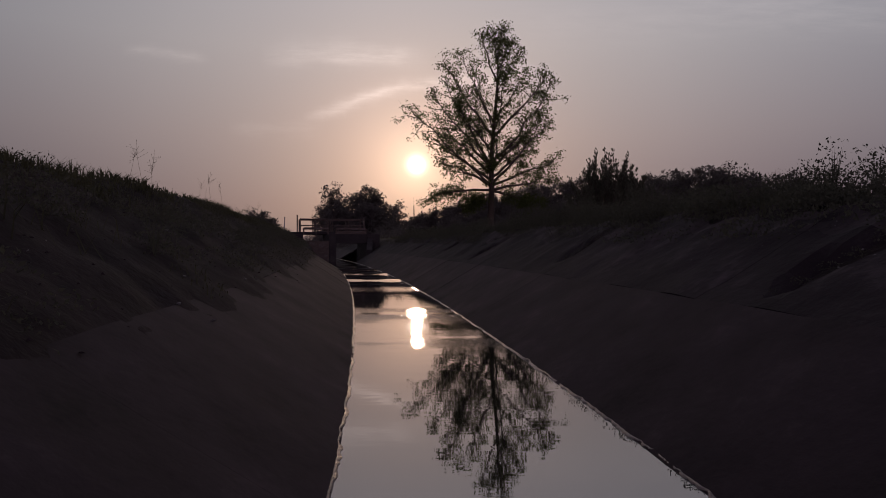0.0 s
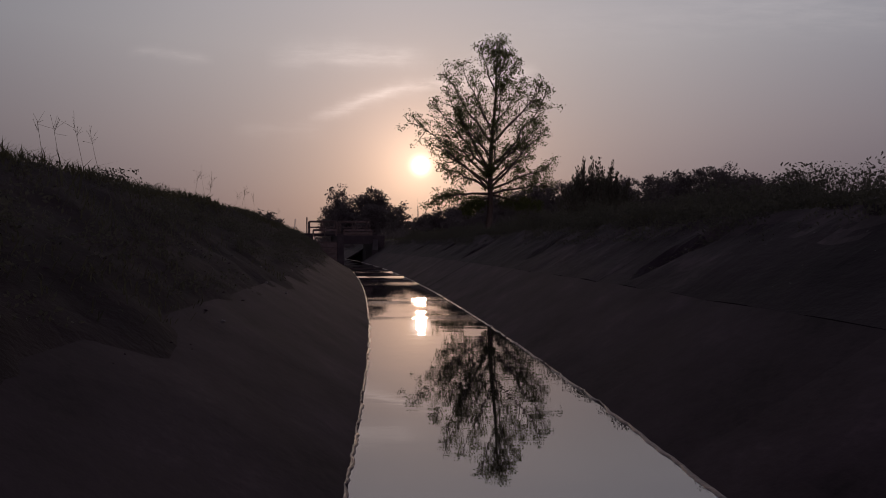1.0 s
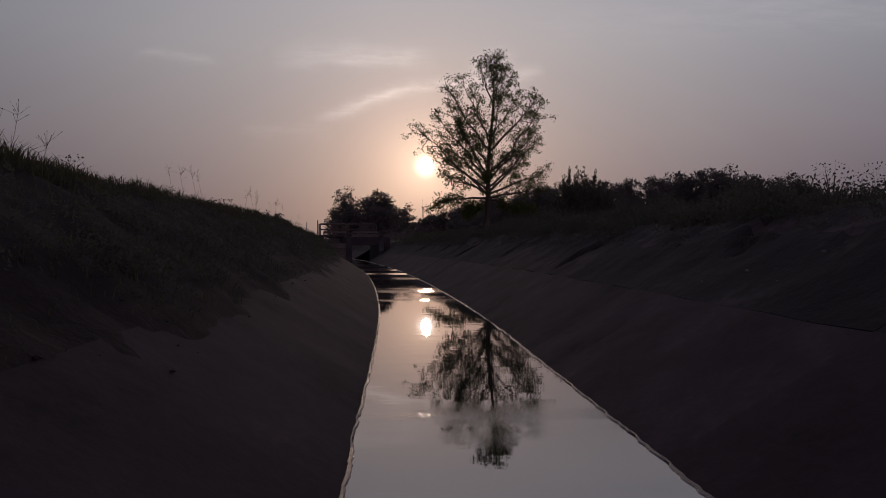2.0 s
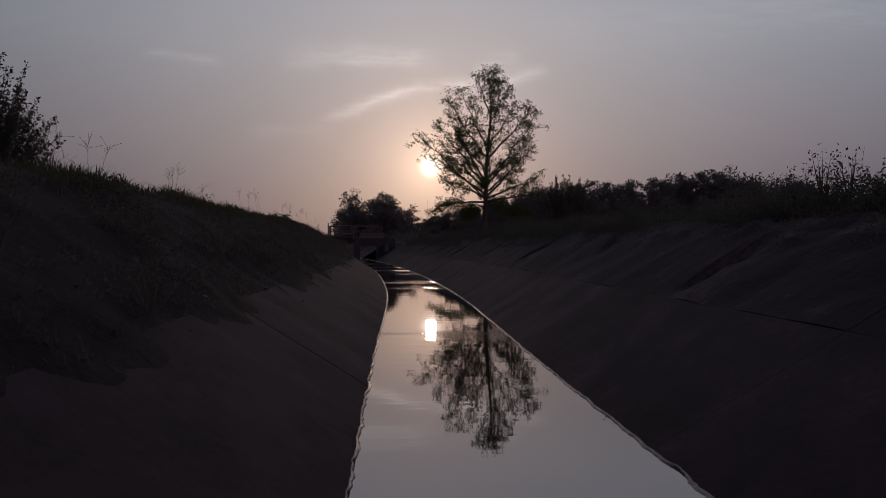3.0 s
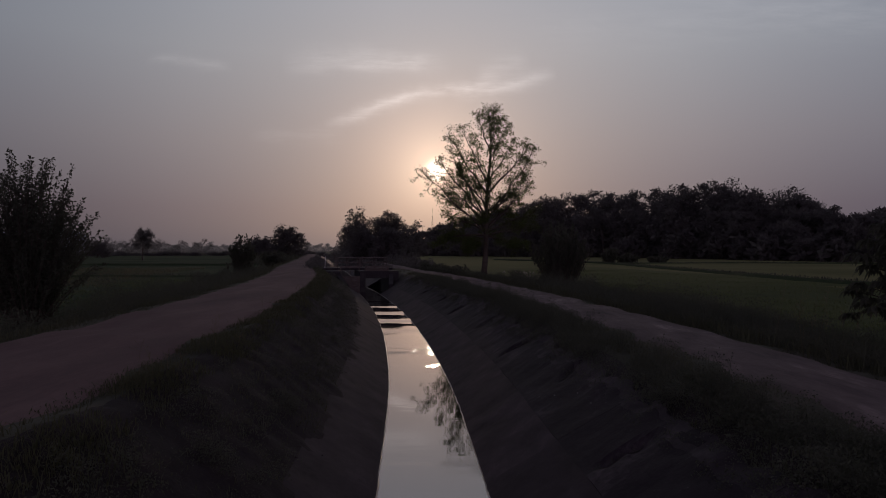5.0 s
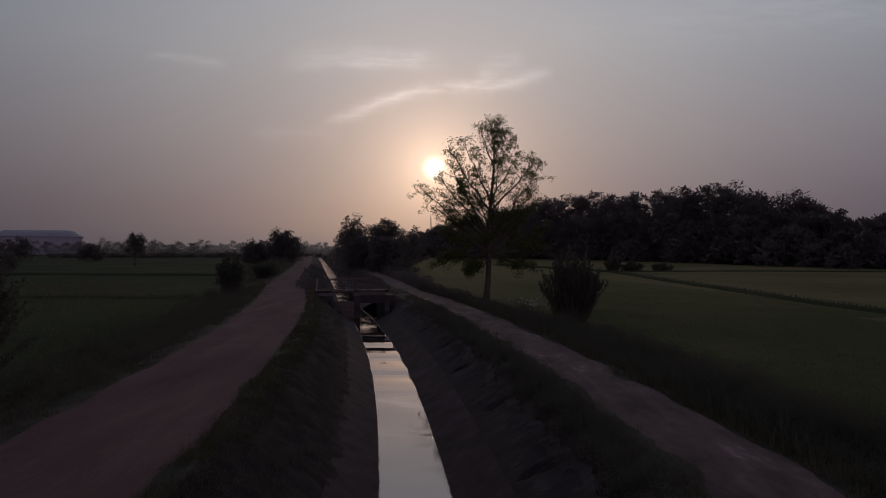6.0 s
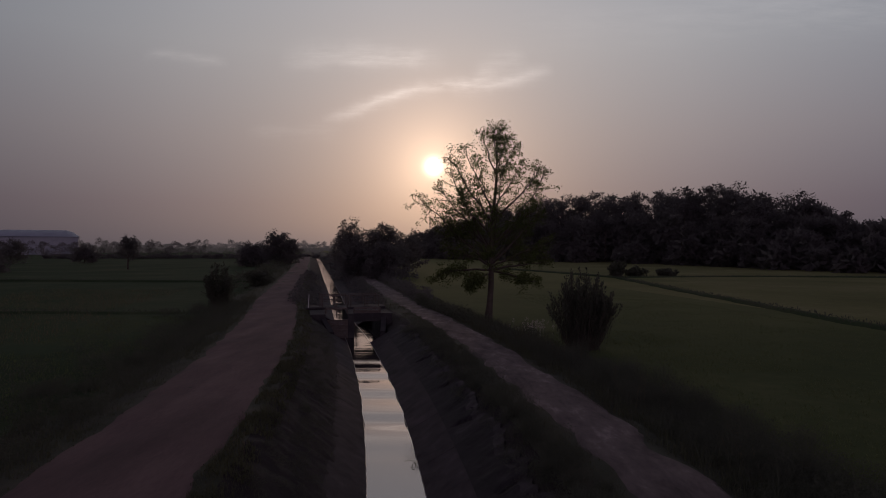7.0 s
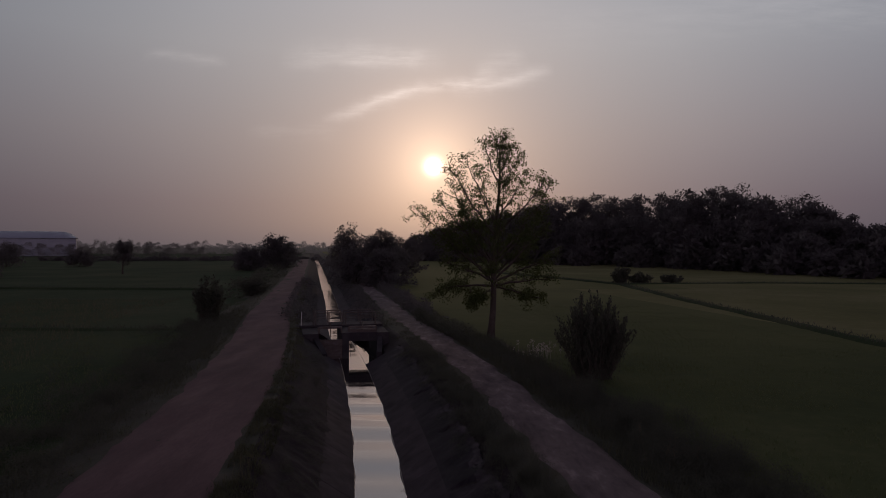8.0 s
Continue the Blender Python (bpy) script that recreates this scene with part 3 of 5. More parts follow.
def bar(parent, name, mat, a, b, r, label="", sides=8):
    s = Soup()
    s.tube([a, b], [r, r], sides)
    return part(name, s.mesh(name, mat), parent, label)


def build_bridge():
    br = thing("sluice_bridge", "dark concrete sluice bridge with iron railings across the canal", "bridge", BRIDGE)
    C, I = MAT["stained"], MAT["iron"]
    block(br, "abutment", C, -3.4, -2.30, -3.6, 2.0, -0.4, 1.82, seed=1)
    block(br, "abutment", C, 1.88, 2.7, -3.6, 2.0, -0.4, 1.82, seed=2)
    block(br, "pier", C, -0.62, -0.16, -3.5, 2.0, -0.4, 1.82, seed=3)
    deck = block(br, "deck", C, -3.6, 2.7, 0.0, 2.0, 1.84, 2.02, "worn concrete deck slab", 0.03, seed=4)
    block(br, "headwall", C, -0.20, 1.92, -3.45, -3.2, 1.20, 1.82, "raised gate beam", seed=5)
    gate = block(br, "sluice_gate", I, -2.32, -0.60, -3.40, -3.28, -0.3, 1.36, "lowered iron gate", 0.008, 0.002)
    for z in (0.25, 0.65, 1.05, 1.4):
        block(gate, "stiffener", I, -0.84, 0.84, -0.12, -0.061, z + 0.22, z + 0.28, bevel=0.005, wear=0)
    raised = block(br, "sluice_gate", I, -0.18, 1.90, -3.12, -3.0, 1.30, 2.05, "raised iron gate", 0.008, 0.002)
    for z in (0.10, 0.36, 0.62):
        block(raised, "stiffener", I, -1.02, 1.02, -0.12, -0.061, z, z + 0.06, bevel=0.005, wear=0)
    for x in (-1.45, 0.86):
        bar(br, "gate_spindle", I, (x, -3.06, 1.45), (x, -3.06, 2.6), 0.03)
    for x0, x1 in ((-2.25, -0.66), (-0.12, 1.84)):
        block(br, "lifting_beam", I, x0, x1, -3.2, -3.02, 2.12, 2.26, bevel=0.01, wear=0.002)
        for x in (x0, x1):
            block(br, "guide_post", I, x - 0.05, x + 0.05, -3.17, -3.06, 1.80, 2.2, bevel=0.008, wear=0)
    # railings: near side and far side of the deck
    for yy in (0.08, 1.92):
        for a, b in ((-2.35, -0.38), (-0.10, 2.15)):
            n = 3
            for k in range(n):
                x = a + (b - a) * k / (n - 1)
                bar(br, "railing_post", I, (x, yy, 2.01), (x, yy, 2.95), 0.045)
            for z in (2.93, 2.5):
                bar(br, "rail", I, (a, yy, z), (b, yy, z), 0.026 if z < 2.8 else 0.042)
    bar(br, "white_post", MAT["white"], (-3.45, 0.10, 2.01), (-3.40, 0.10, 3.05), 0.032, "pale painted post")
    bar(br, "railing_post", I, (-2.55, 0.10, 2.01), (-2.55, 0.10, 3.2), 0.045)
    # hand wheels on the lifting beams
    for x in (-1.45, 0.86):
        s = Soup()
        ring = [(x + 0.24 * math.cos(w), -3.06 + 0.24 * math.sin(w), 2.55) for w in np.linspace(0, 2 * math.pi, 17)]
        s.tube(ring, [0.018] * 17, 5)
        for w in (0, math.pi / 2):
            s.tube([(x + 0.24 * math.cos(w), -3.06 + 0.24 * math.sin(w), 2.55), (x - 0.24 * math.cos(w), -3.06 - 0.24 * math.sin(w), 2.55)], [0.014] * 2, 5)
        part("hand_wheel", s.mesh("hand_wheel", I), br)
    # wing walls flaring back to the lining
    for sgn, x0, seed in ((-1, -2.30, 7), (1, 1.88, 8)):
        V = []
        for t in (0, 1):
            y = -3.6 - 2.6 * t
            for d, z in ((0.0, -0.4), (0.0, 1.55 - 0.75 * t), (0.35, 1.55 - 0.75 * t), (0.35, -0.4)):
                V.append((x0 + sgn * d + (-(x0 + 0.15) * 0.45 + sgn * 0.5) * t, y, z))
        F = [(0, 1, 5, 4), (1, 2, 6, 5), (2, 3, 7, 6), (3, 0, 4, 7), (0, 3, 2, 1), (4, 5, 6, 7)]
        part("wing_wall", mesh_of("wing_wall", V, F, C), br)


build_bridge()


# ------------------------------------------------------------------ trees and shrubs
def limb_points(a, b, rnd, n=7, sag=0.0, wob=0.05):
    """A limb's line from a to b: bowed by sag, a little crooked."""
    a, b = Vector(a), Vector(b)
    L = (b - a).length
    out = []
    for i in range(n):
        t = i / (n - 1)
        p = a.lerp(b, t)
        p.z += sag * L * 4 * t * (1 - t)
        if 0 < i < n:
            p += rand_dir(rnd) * wob * L * (0.3 + 0.7 * t) * 0.5
        out.append(p)
    return out


def leaf_clump(s, p, rnd, count, radius, size, droop=0.5, flat=0.7):
    for _ in range(count):
        v = rand_dir(rnd) * rnd.random() ** 0.4
        q = p + Vector((v.x, v.y, v.z * flat)) * radius
        d = rand_dir(rnd)
        d.z -= droop
        d.normalize()
        s.leaf(q, d, rand_dir(rnd), size * rnd.uniform(0.6, 1.25), size * rnd.uniform(0.3, 0.5))


def grow(wood, leaves, pts, r0, rnd, size, clumps, count, radius, droop=0.5, start=0.3, spread=0.30):
    """A limb with its side twigs and leaf clumps."""
    n = len(pts)
    wood.tube(pts, [max(0.012, r0 * (1 - 0.85 * i / (n - 1))) for i in range(n)], 6 if r0 > 0.06 else 5)
    L = sum((pts[i + 1] - pts[i]).length for i in range(n - 1))
    for c in range(clumps):
        t = start + (1 - start) * (c + rnd.random()) / clumps
        k = min(n - 2, int(t * (n - 1)))
        p = pts[k].lerp(pts[k + 1], t * (n - 1) - k)
        d = (pts[k + 1] - pts[k]).normalized()
        w = (d * 0.7 + rand_dir(rnd, 0.8) * 1.0 + Vector((0, 0, 0.25))).normalized()
        ln = L * spread * rnd.uniform(0.35, 1.0) * (1.15 - 0.5 * t)
        q = p + w * ln
        mid = p.lerp(q, 0.5) + Vector((0, 0, 0.05 * ln)) + rand_dir(rnd) * 0.06 * ln
        wood.tube([p, mid, q], [max(0.010, r0 * 0.30), max(0.008, r0 * 0.2), 0.006], 4)
        for s_ in (0.55, 0.8, 1.0):
            leaf_clump(leaves, p.lerp(q, s_) + rand_dir(rnd) * radius * 0.5, rnd, max(2, int(count * rnd.uniform(0.5, 1.2) * (0.6 if s_ < 0.9 else 1.0))), radius * rnd.uniform(0.6, 1.0), size, droop)
    leaf_clump(leaves, pts[-1], rnd, count, radius, size, droop)


def build_main_tree():
    rnd = random.Random(11)
    bx, by, bz = 3.75, 52.2, 1.10
    tree = thing("tall_tree", "tall slender tree with airy sparse leaves beside the track", "tree", pose(bx, by, bz))
    wood, leaves = Soup(), Soup()
    H = 15.6
    trunk = [Vector((0.05 * z + 0.07 * math.sin(z * 0.7), 0.05 * math.sin(z * 0.9 + 1), z)) for z in np.linspace(-0.15, H - 0.3, 16)]
    stem = Soup()
    stem.tube(trunk, [0.36, 0.27, 0.24, 0.23, 0.215, 0.20, 0.18, 0.16, 0.145, 0.13, 0.11, 0.09, 0.07, 0.05, 0.035, 0.02], 10)
    part("trunk", stem.mesh("trunk", MAT["bark"], True), tree)
    # height where a limb leaves the trunk, its reach, its tip's height, its way towards or from the road, its bow, its clumps
    LIMBS = ((4.1, -5.5, 9.3, 0.5, 0.00, 15), (4.2, -3.3, 5.8, -1.2, 0.02, 11), (4.6, -4.0, 7.4, 0.9, 0.00, 12), (5.6, -3.3, 11.6, 1.2, -0.03, 13),
             (5.0, -2.2, 9.6, -1.6, -0.04, 11), (7.8, -3.2, 12.7, 0.6, -0.03, 10), (8.8, -1.9, 13.6, 0.8, -0.04, 9), (11.5, -0.7, 14.5, -0.5, -0.03, 7),
             (4.2, 4.9, 6.0, 0.9, 0.02, 13), (4.3, 3.9, 8.2, -1.3, -0.03, 12), (5.5, 4.1, 9.2, 0.9, -0.04, 11), (5.9, 4.7, 11.2, 0.7, -0.05, 13),
             (7.6, 4.0, 11.6, -0.9, -0.02, 12), (8.8, 2.9, 12.3, 1.2, -0.03, 10), (10.6, 2.1, 13.7, 0.5, -0.03, 9), (12.2, 1.7, 14.3, 0.4, -0.02, 5))
    FILL = ((3.9, -4.0, 3.4, 1.0, 0.05, 8), (3.8, 3.7, 2.8, 0.8, 0.05, 7), (3.9, 4.4, 4.4, -0.9, 0.03, 8), (3.7, -1.6, 2.6, -1.2, 0.04, 6), (5.0, 0.6, 8.2, -3.6, -0.02, 9), (6.0, -0.5, 9.5, 3.5, -0.02, 9),
            (7.4, 0.9, 11.3, -2.8, -0.03, 9), (8.2, -0.8, 12.3, 2.6, -0.03, 9), (10.4, 0.9, 13.5, -1.7, -0.03, 6), (3.9, -0.6, 5.6, -3.9, 0.0, 8), (6.6, -2.4, 9.3, -2.2, 0.0, 9), (12.8, 0.4, 14.9, 0.7, 0.0, 5),
            (5.2, 2.0, 7.4, 1.8, 0.0, 8), (5.4, -3.9, 10.1, -0.6, -0.02, 11), (5.0, -3.2, 8.5, 1.3, -0.02, 10), (4.8, 3.4, 7.0, 1.4, 0.0, 9), (13.0, 1.0, 15.0, -0.3, 0.0, 4))
    for h, dx, z, dy, sag, clumps in LIMBS + FILL:
        k = int((h + 0.15) / (H - 0.15) * 15)
        base = trunk[min(15, k)].copy()
        base.z = h
        pts = limb_points(base, Vector((dx, dy, z * 1.03 if z > 6 else z)), rnd, 8, sag, 0.07)
        low = z < h + 0.5
        grow(wood, leaves, pts, 0.115 if abs(dx) > 3 else 0.075, rnd, 0.19, clumps + 9, (25 if z < 11 else 20) if not low else 62, 0.48 if not low else 0.60, 0.35)
    # heavier tufts
    for x, z, dy, n in ((-2.2, 9.0, 0.6, 150), (-1.0, 7.2, -0.4, 170), (3.7, 10.9, 0.5, 210), (-2.2, 12.4, 0.5, 60), (1.4, 12.2, 0.4, 40), (-3.2, 7.2, 0.2, 90), (-0.6, 5.6, 0.5, 70)):
        for _ in range(6):
            leaf_clump(leaves, Vector((x, dy, z)) + rand_dir(rnd) * 0.5, rnd, n // 3, 0.5, 0.17, 0.4)
    part("branchwork", wood.mesh("branchwork", MAT["bark"]), tree)
    part("crown", leaves.mesh("crown", MAT["leaf"]), tree)


build_main_tree()


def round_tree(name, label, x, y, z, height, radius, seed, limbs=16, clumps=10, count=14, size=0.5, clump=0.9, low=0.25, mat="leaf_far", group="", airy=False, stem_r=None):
    """A spreading tree: trunk, rising limbs, a crown of leaf clumps with an uneven outline."""
    rnd = random.Random(seed)
    tree = thing(name, label, "tree", pose(x, y, z), group=group)
    wood, leaves, stem = Soup(), Soup(), Soup()
    r = stem_r or 0.018 * height + 0.05
    top = height * 0.62
    trunk = [Vector((0.15 * math.sin(t * 3 + seed), 0.12 * math.cos(t * 2.3 + seed), -0.2 + (top + 0.2) * t)) for t in np.linspace(0, 1, 7)]
    stem.tube(trunk, [r * (1.25 - 0.9 * t) for t in np.linspace(0, 1, 7)], 8)
    part("trunk", stem.mesh("trunk", MAT["bark"], True), tree)
    for k in range(limbs):
        a = 2 * math.pi * (k * 0.618 + rnd.uniform(-0.06, 0.06))
        e = (k + 0.5) / limbs
        h0 = height * (low * 0.8 + (0.62 - low * 0.8) * e)
        reach = radius * math.sqrt(max(0.05, 1 - (e * 1.02 - 0.32) ** 2 * 1.25)) * rnd.uniform(0.72, 1.12) * (1.0 - 0.45 * e)
        tip = Vector((math.cos(a) * reach, math.sin(a) * reach, min(height, height * (low + (1 - low) * (0.18 + 0.86 * e)) * rnd.uniform(0.9, 1.06))))
        base = trunk[min(6, int(h0 / top * 6))]
        grow(wood, leaves, limb_points(base, tip, rnd, 6, 0.03, 0.08), r * 0.35, rnd, size, clumps, count, clump, 0.35, 0.25, 0.36)
    part("branchwork", wood.mesh("branchwork", MAT["bark"]), tree)
    part("crown", leaves.mesh("crown", MAT[mat]), tree)
    return tree


def shoot_bush(name, label, x, y, z, height, radius, seed, stems=40, per=60, size=0.12, spike=0.5, mat="leaf_dark", body=0.9):
    """A bush of many upright shoots, bristling at the top, dense below."""
    rnd = random.Random(seed)
    bush = thing(name, label, "bush", pose(x, y, z))
    wood, leaves = Soup(), Soup()
    for k in range(stems):
        a, q = rnd.uniform(0, 2 * math.pi), math.sqrt(rnd.random())
        foot = Vector((math.cos(a) * q * radius * 0.35, math.sin(a) * q * radius * 0.35, -0.1))
        h = height * (1.0 - 0.38 * q ** 1.7) * rnd.uniform(0.72, 1.0)
        tip = Vector((math.cos(a) * q * radius * rnd.uniform(0.75, 1.05), math.sin(a) * q * radius * rnd.uniform(0.75, 1.05), h))
        pts = limb_points(foot, tip, rnd, 6, 0.05, 0.06)
        wood.tube(pts, [0.03, 0.026, 0.02, 0.015, 0.01, 0.005], 4)
        for i in range(per):
            t = rnd.random() ** 0.8
            kk = min(4, int(t * 5))
            p = pts[kk].lerp(pts[kk + 1], t * 5 - kk)
            sp = radius * 0.20 * (1.15 - t) * body + 0.05
            d = (rand_dir(rnd) + Vector((0, 0, spike))).normalized()
            s_ = size * rnd.uniform(0.7, 1.3)
            leaves.leaf(p + rand_dir(rnd) * sp * rnd.random(), d, rand_dir(rnd), s_, s_ * 0.5)
    part("stemwork", wood.mesh("stemwork", MAT["bark"]), bush)
    part("foliage", leaves.mesh("foliage", MAT[mat]), bush)
    return bush


def fan_shrub(name, label, x, y, z, height, radius, seed, stems, leaf):
    """A round dense shrub: shoots fan out from the foot, small oval leaves along each, loose tips above the mass."""
    rnd = random.Random(seed)
    bush = thing(name, label, "bush", pose(x, y, z))
    wood, leaves = Soup(), Soup()
    for k in range(stems):
        a = 2 * math.pi * k * 0.618
        q = math.sqrt((k + 0.5) / stems)
        lift = height * (0.94 - 0.46 * q ** 2.6) * rnd.uniform(0.72, 1.07)
        reach = radius * q * rnd.uniform(0.8, 1.12)
        foot = Vector((math.cos(a) * 0.22 * q, math.sin(a) * 0.22 * q, -0.1))
        mid = Vector((math.cos(a) * reach * 0.50, math.sin(a) * reach * 0.50, lift * 0.62))
        tip = Vector((math.cos(a) * reach, math.sin(a) * reach, lift)) + rand_dir(rnd) * 0.12
        pts = [foot.lerp(mid, t).lerp(mid.lerp(tip, t), t) + rand_dir(rnd) * 0.03 for t in np.linspace(0, 1, 8)]
        wood.tube(pts, [0.035, 0.03, 0.024, 0.018, 0.014, 0.010, 0.008, 0.004], 4)
        for i in range(150):
            t = 0.18 + 0.82 * (i / 150) ** 0.8
            kk = min(6, int(t * 7))
            p = pts[kk].lerp(pts[kk + 1], t * 7 - kk)
            off = rand_dir(rnd) * (0.38 * (1 - t) ** 0.8 * rnd.random() + 0.03)
            d = (rand_dir(rnd) + Vector((0, 0, 0.25))).normalized()
            ln = leaf * rnd.uniform(0.65, 1.25)
            leaves.leaf(p + off, d, rand_dir(rnd), ln, ln * 0.55)
    part("stemwork", wood.mesh("stemwork", MAT["bark"]), bush)
    part("foliage", leaves.mesh("foliage", MAT["leaf_dark"]), bush)


fan_shrub("shrub_tree", "dense dark shrub with bristling shoots at the road's edge", -12.7, 12.6, 1.0, 5.75, 2.15, 21, 230, 0.10)
shoot_bush("upright_bush", "dark bush of upright shoots beside the dirt track", 8.0, 36.6, 1.05, 4.7, 2.25, 22, 170, 110, 0.13, 2.2, body=0.8)
shoot_bush("field_bush", "narrow dark bush at the edge of the rice field", -21.3, 62.5, 0.95, 4.7, 1.7, 23, 45, 100, 0.24, 0.5, body=1.3)
shoot_bush("low_bush", "low dark bush beside the laterite road", -26.5, 95.0, 0.95, 3.0, 2.6, 24, 40, 70, 0.3, 0.3, body=1.4)


def long_leaf(soup, p, out, length, width):
    """A long leaf that leaves its twig outwards and hangs over, folded along its rib."""
    side = out.cross(Vector((0, 0, 1)))
    side = side.normalized() if side.length > 1e-3 else Vector((1, 0, 0))
    b = soup.n
    for t, w, drop in ((0.0, 0.12, 0.0), (0.35, 1.0, 0.05), (0.7, 0.85, 0.30), (1.0, 0.06, 0.68)):
        c = p + out * (length * t * (1 - 0.25 * t)) - Vector((0, 0, length * drop))
        soup.v += [c - side * width * w / 2 + Vector((0, 0, 0.012)), c, c + side * width * w / 2 + Vector((0, 0, 0.012))]
    for k in range(3):
        for i in range(2):
            soup.f.append((b + k * 3 + i, b + k * 3 + i + 1, b + k * 3 + i + 4, b + k * 3 + i + 3))
    soup.n += 12


def build_broadleaf():
    """The young tree with whorls of long hanging leaves beyond the track."""
    rnd = random.Random(31)
    tree = thing("young_broadleaf_tree", "young tree with long drooping leaves beside the track", "tree", pose(10.8, 5.4, 1.1))
    wood, leaves, stem = Soup(), Soup(), Soup()
    trunk = [Vector((0.08 * math.sin(2 * t), 0.05 * t, -0.15 + 2.3 * t)) for t in np.linspace(0, 1, 6)]
    stem.tube(trunk, [0.11, 0.10, 0.085, 0.075, 0.065, 0.05], 8)
    part("trunk", stem.mesh("trunk", MAT["bark"], True), tree)
    for k in range(210):
        a, e = k * 2.4, (k + 0.5) / 210
        shell = 1.0 if k % 3 else 0.6
        r = 2.05 * math.cos(e * 1.45) ** 0.75 * shell * rnd.uniform(0.88, 1.08)
        tip = Vector((math.cos(a) * r, math.sin(a) * r, 1.15 + 2.35 * math.sin(e * 1.5) * (0.85 + 0.15 * shell) + rnd.uniform(-0.12, 0.12)))
        pts = limb_points(trunk[2 + int(3 * e)], tip, rnd, 6, 0.08, 0.04)
        wood.tube(pts, [0.026, 0.022, 0.018, 0.014, 0.011, 0.008], 5)
        for p, n in ((pts[-1], 13), (pts[-2].lerp(pts[-1], 0.4), 7)):
            for i in range(n):
                w = 2 * math.pi * i / n + rnd.uniform(-0.3, 0.3)
                out = Vector((math.cos(w), math.sin(w), rnd.uniform(-0.25, 0.55))) + (pts[-1] - pts[-3]).normalized() * 0.5
                long_leaf(leaves, p, out.normalized(), rnd.uniform(0.26, 0.38), rnd.uniform(0.065, 0.095))
    part("branchwork", wood.mesh("branchwork", MAT["bark"]), tree)
    part("crown", leaves.mesh("crown", MAT["leaf_dark"]), tree)


build_broadleaf()

# trees along the canal beyond the bridge
round_tree("canal_tree", "dark spreading tree on the canal bank", -10.8, 118.0, 1.2, 9.3, 5.4, 41, 20, 11, 16, 0.55, 1.2, 0.18)
round_tree("canal_tree", "dark tree with a thin feathery top on the canal bank", -17.4, 126.0, 1.2, 10.0, 3.5, 42, 18, 9, 12, 0.5, 0.9, 0.12)
round_tree("canal_tree", "low dark tree on the canal bank", -14.9, 116.0, 1.2, 6.2, 3.4, 43, 16, 10, 16, 0.5, 0.9, 0.05)
round_tree("canal_tree", "low dark tree on the canal bank", -9.6, 108.0, 1.2, 6.0, 3.8, 44, 16, 10, 16, 0.5, 0.9, 0.05)
round_tree("canal_tree", "small dark tree beside the rice field", -8.0, 150.0, 1.0, 8.8, 4.0, 45, 14, 9, 14, 0.6, 0.9, 0.1)
round_tree("roadside_tree", "round dark tree beside the laterite road", -50.5, 205.0, 1.0, 10.0, 6.8, 46, 18, 10, 16, 0.8, 1.3, 0.05)
round_tree("roadside_tree", "low dark tree beside the laterite road", -57.0, 196.0, 1.0, 6.0, 5.0, 47, 14, 10, 16, 0.8, 1.3, 0.02)
round_tree("canal_tree", "dark tree on the canal bank", -25.4, 172.0, 1.2, 9.8, 4.2, 50, 16, 9, 14, 0.7, 1.2, 0.05)
round_tree("lone_tree", "small lone tree in the rice field", -82.0, 172.0, 0.95, 9.0, 3.0, 48, 12, 7, 12, 0.6, 0.8, 0.35)
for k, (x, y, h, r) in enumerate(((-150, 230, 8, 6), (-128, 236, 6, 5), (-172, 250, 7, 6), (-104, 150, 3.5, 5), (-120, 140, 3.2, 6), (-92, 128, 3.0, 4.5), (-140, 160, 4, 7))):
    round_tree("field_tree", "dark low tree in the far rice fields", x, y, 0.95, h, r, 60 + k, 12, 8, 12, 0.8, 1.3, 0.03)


# ------------------------------------------------------------------ the woods beyond the field
def ramp(x, pts):
    return float(np.interp(x, [p[0] for p in pts], [p[1] for p in pts]))


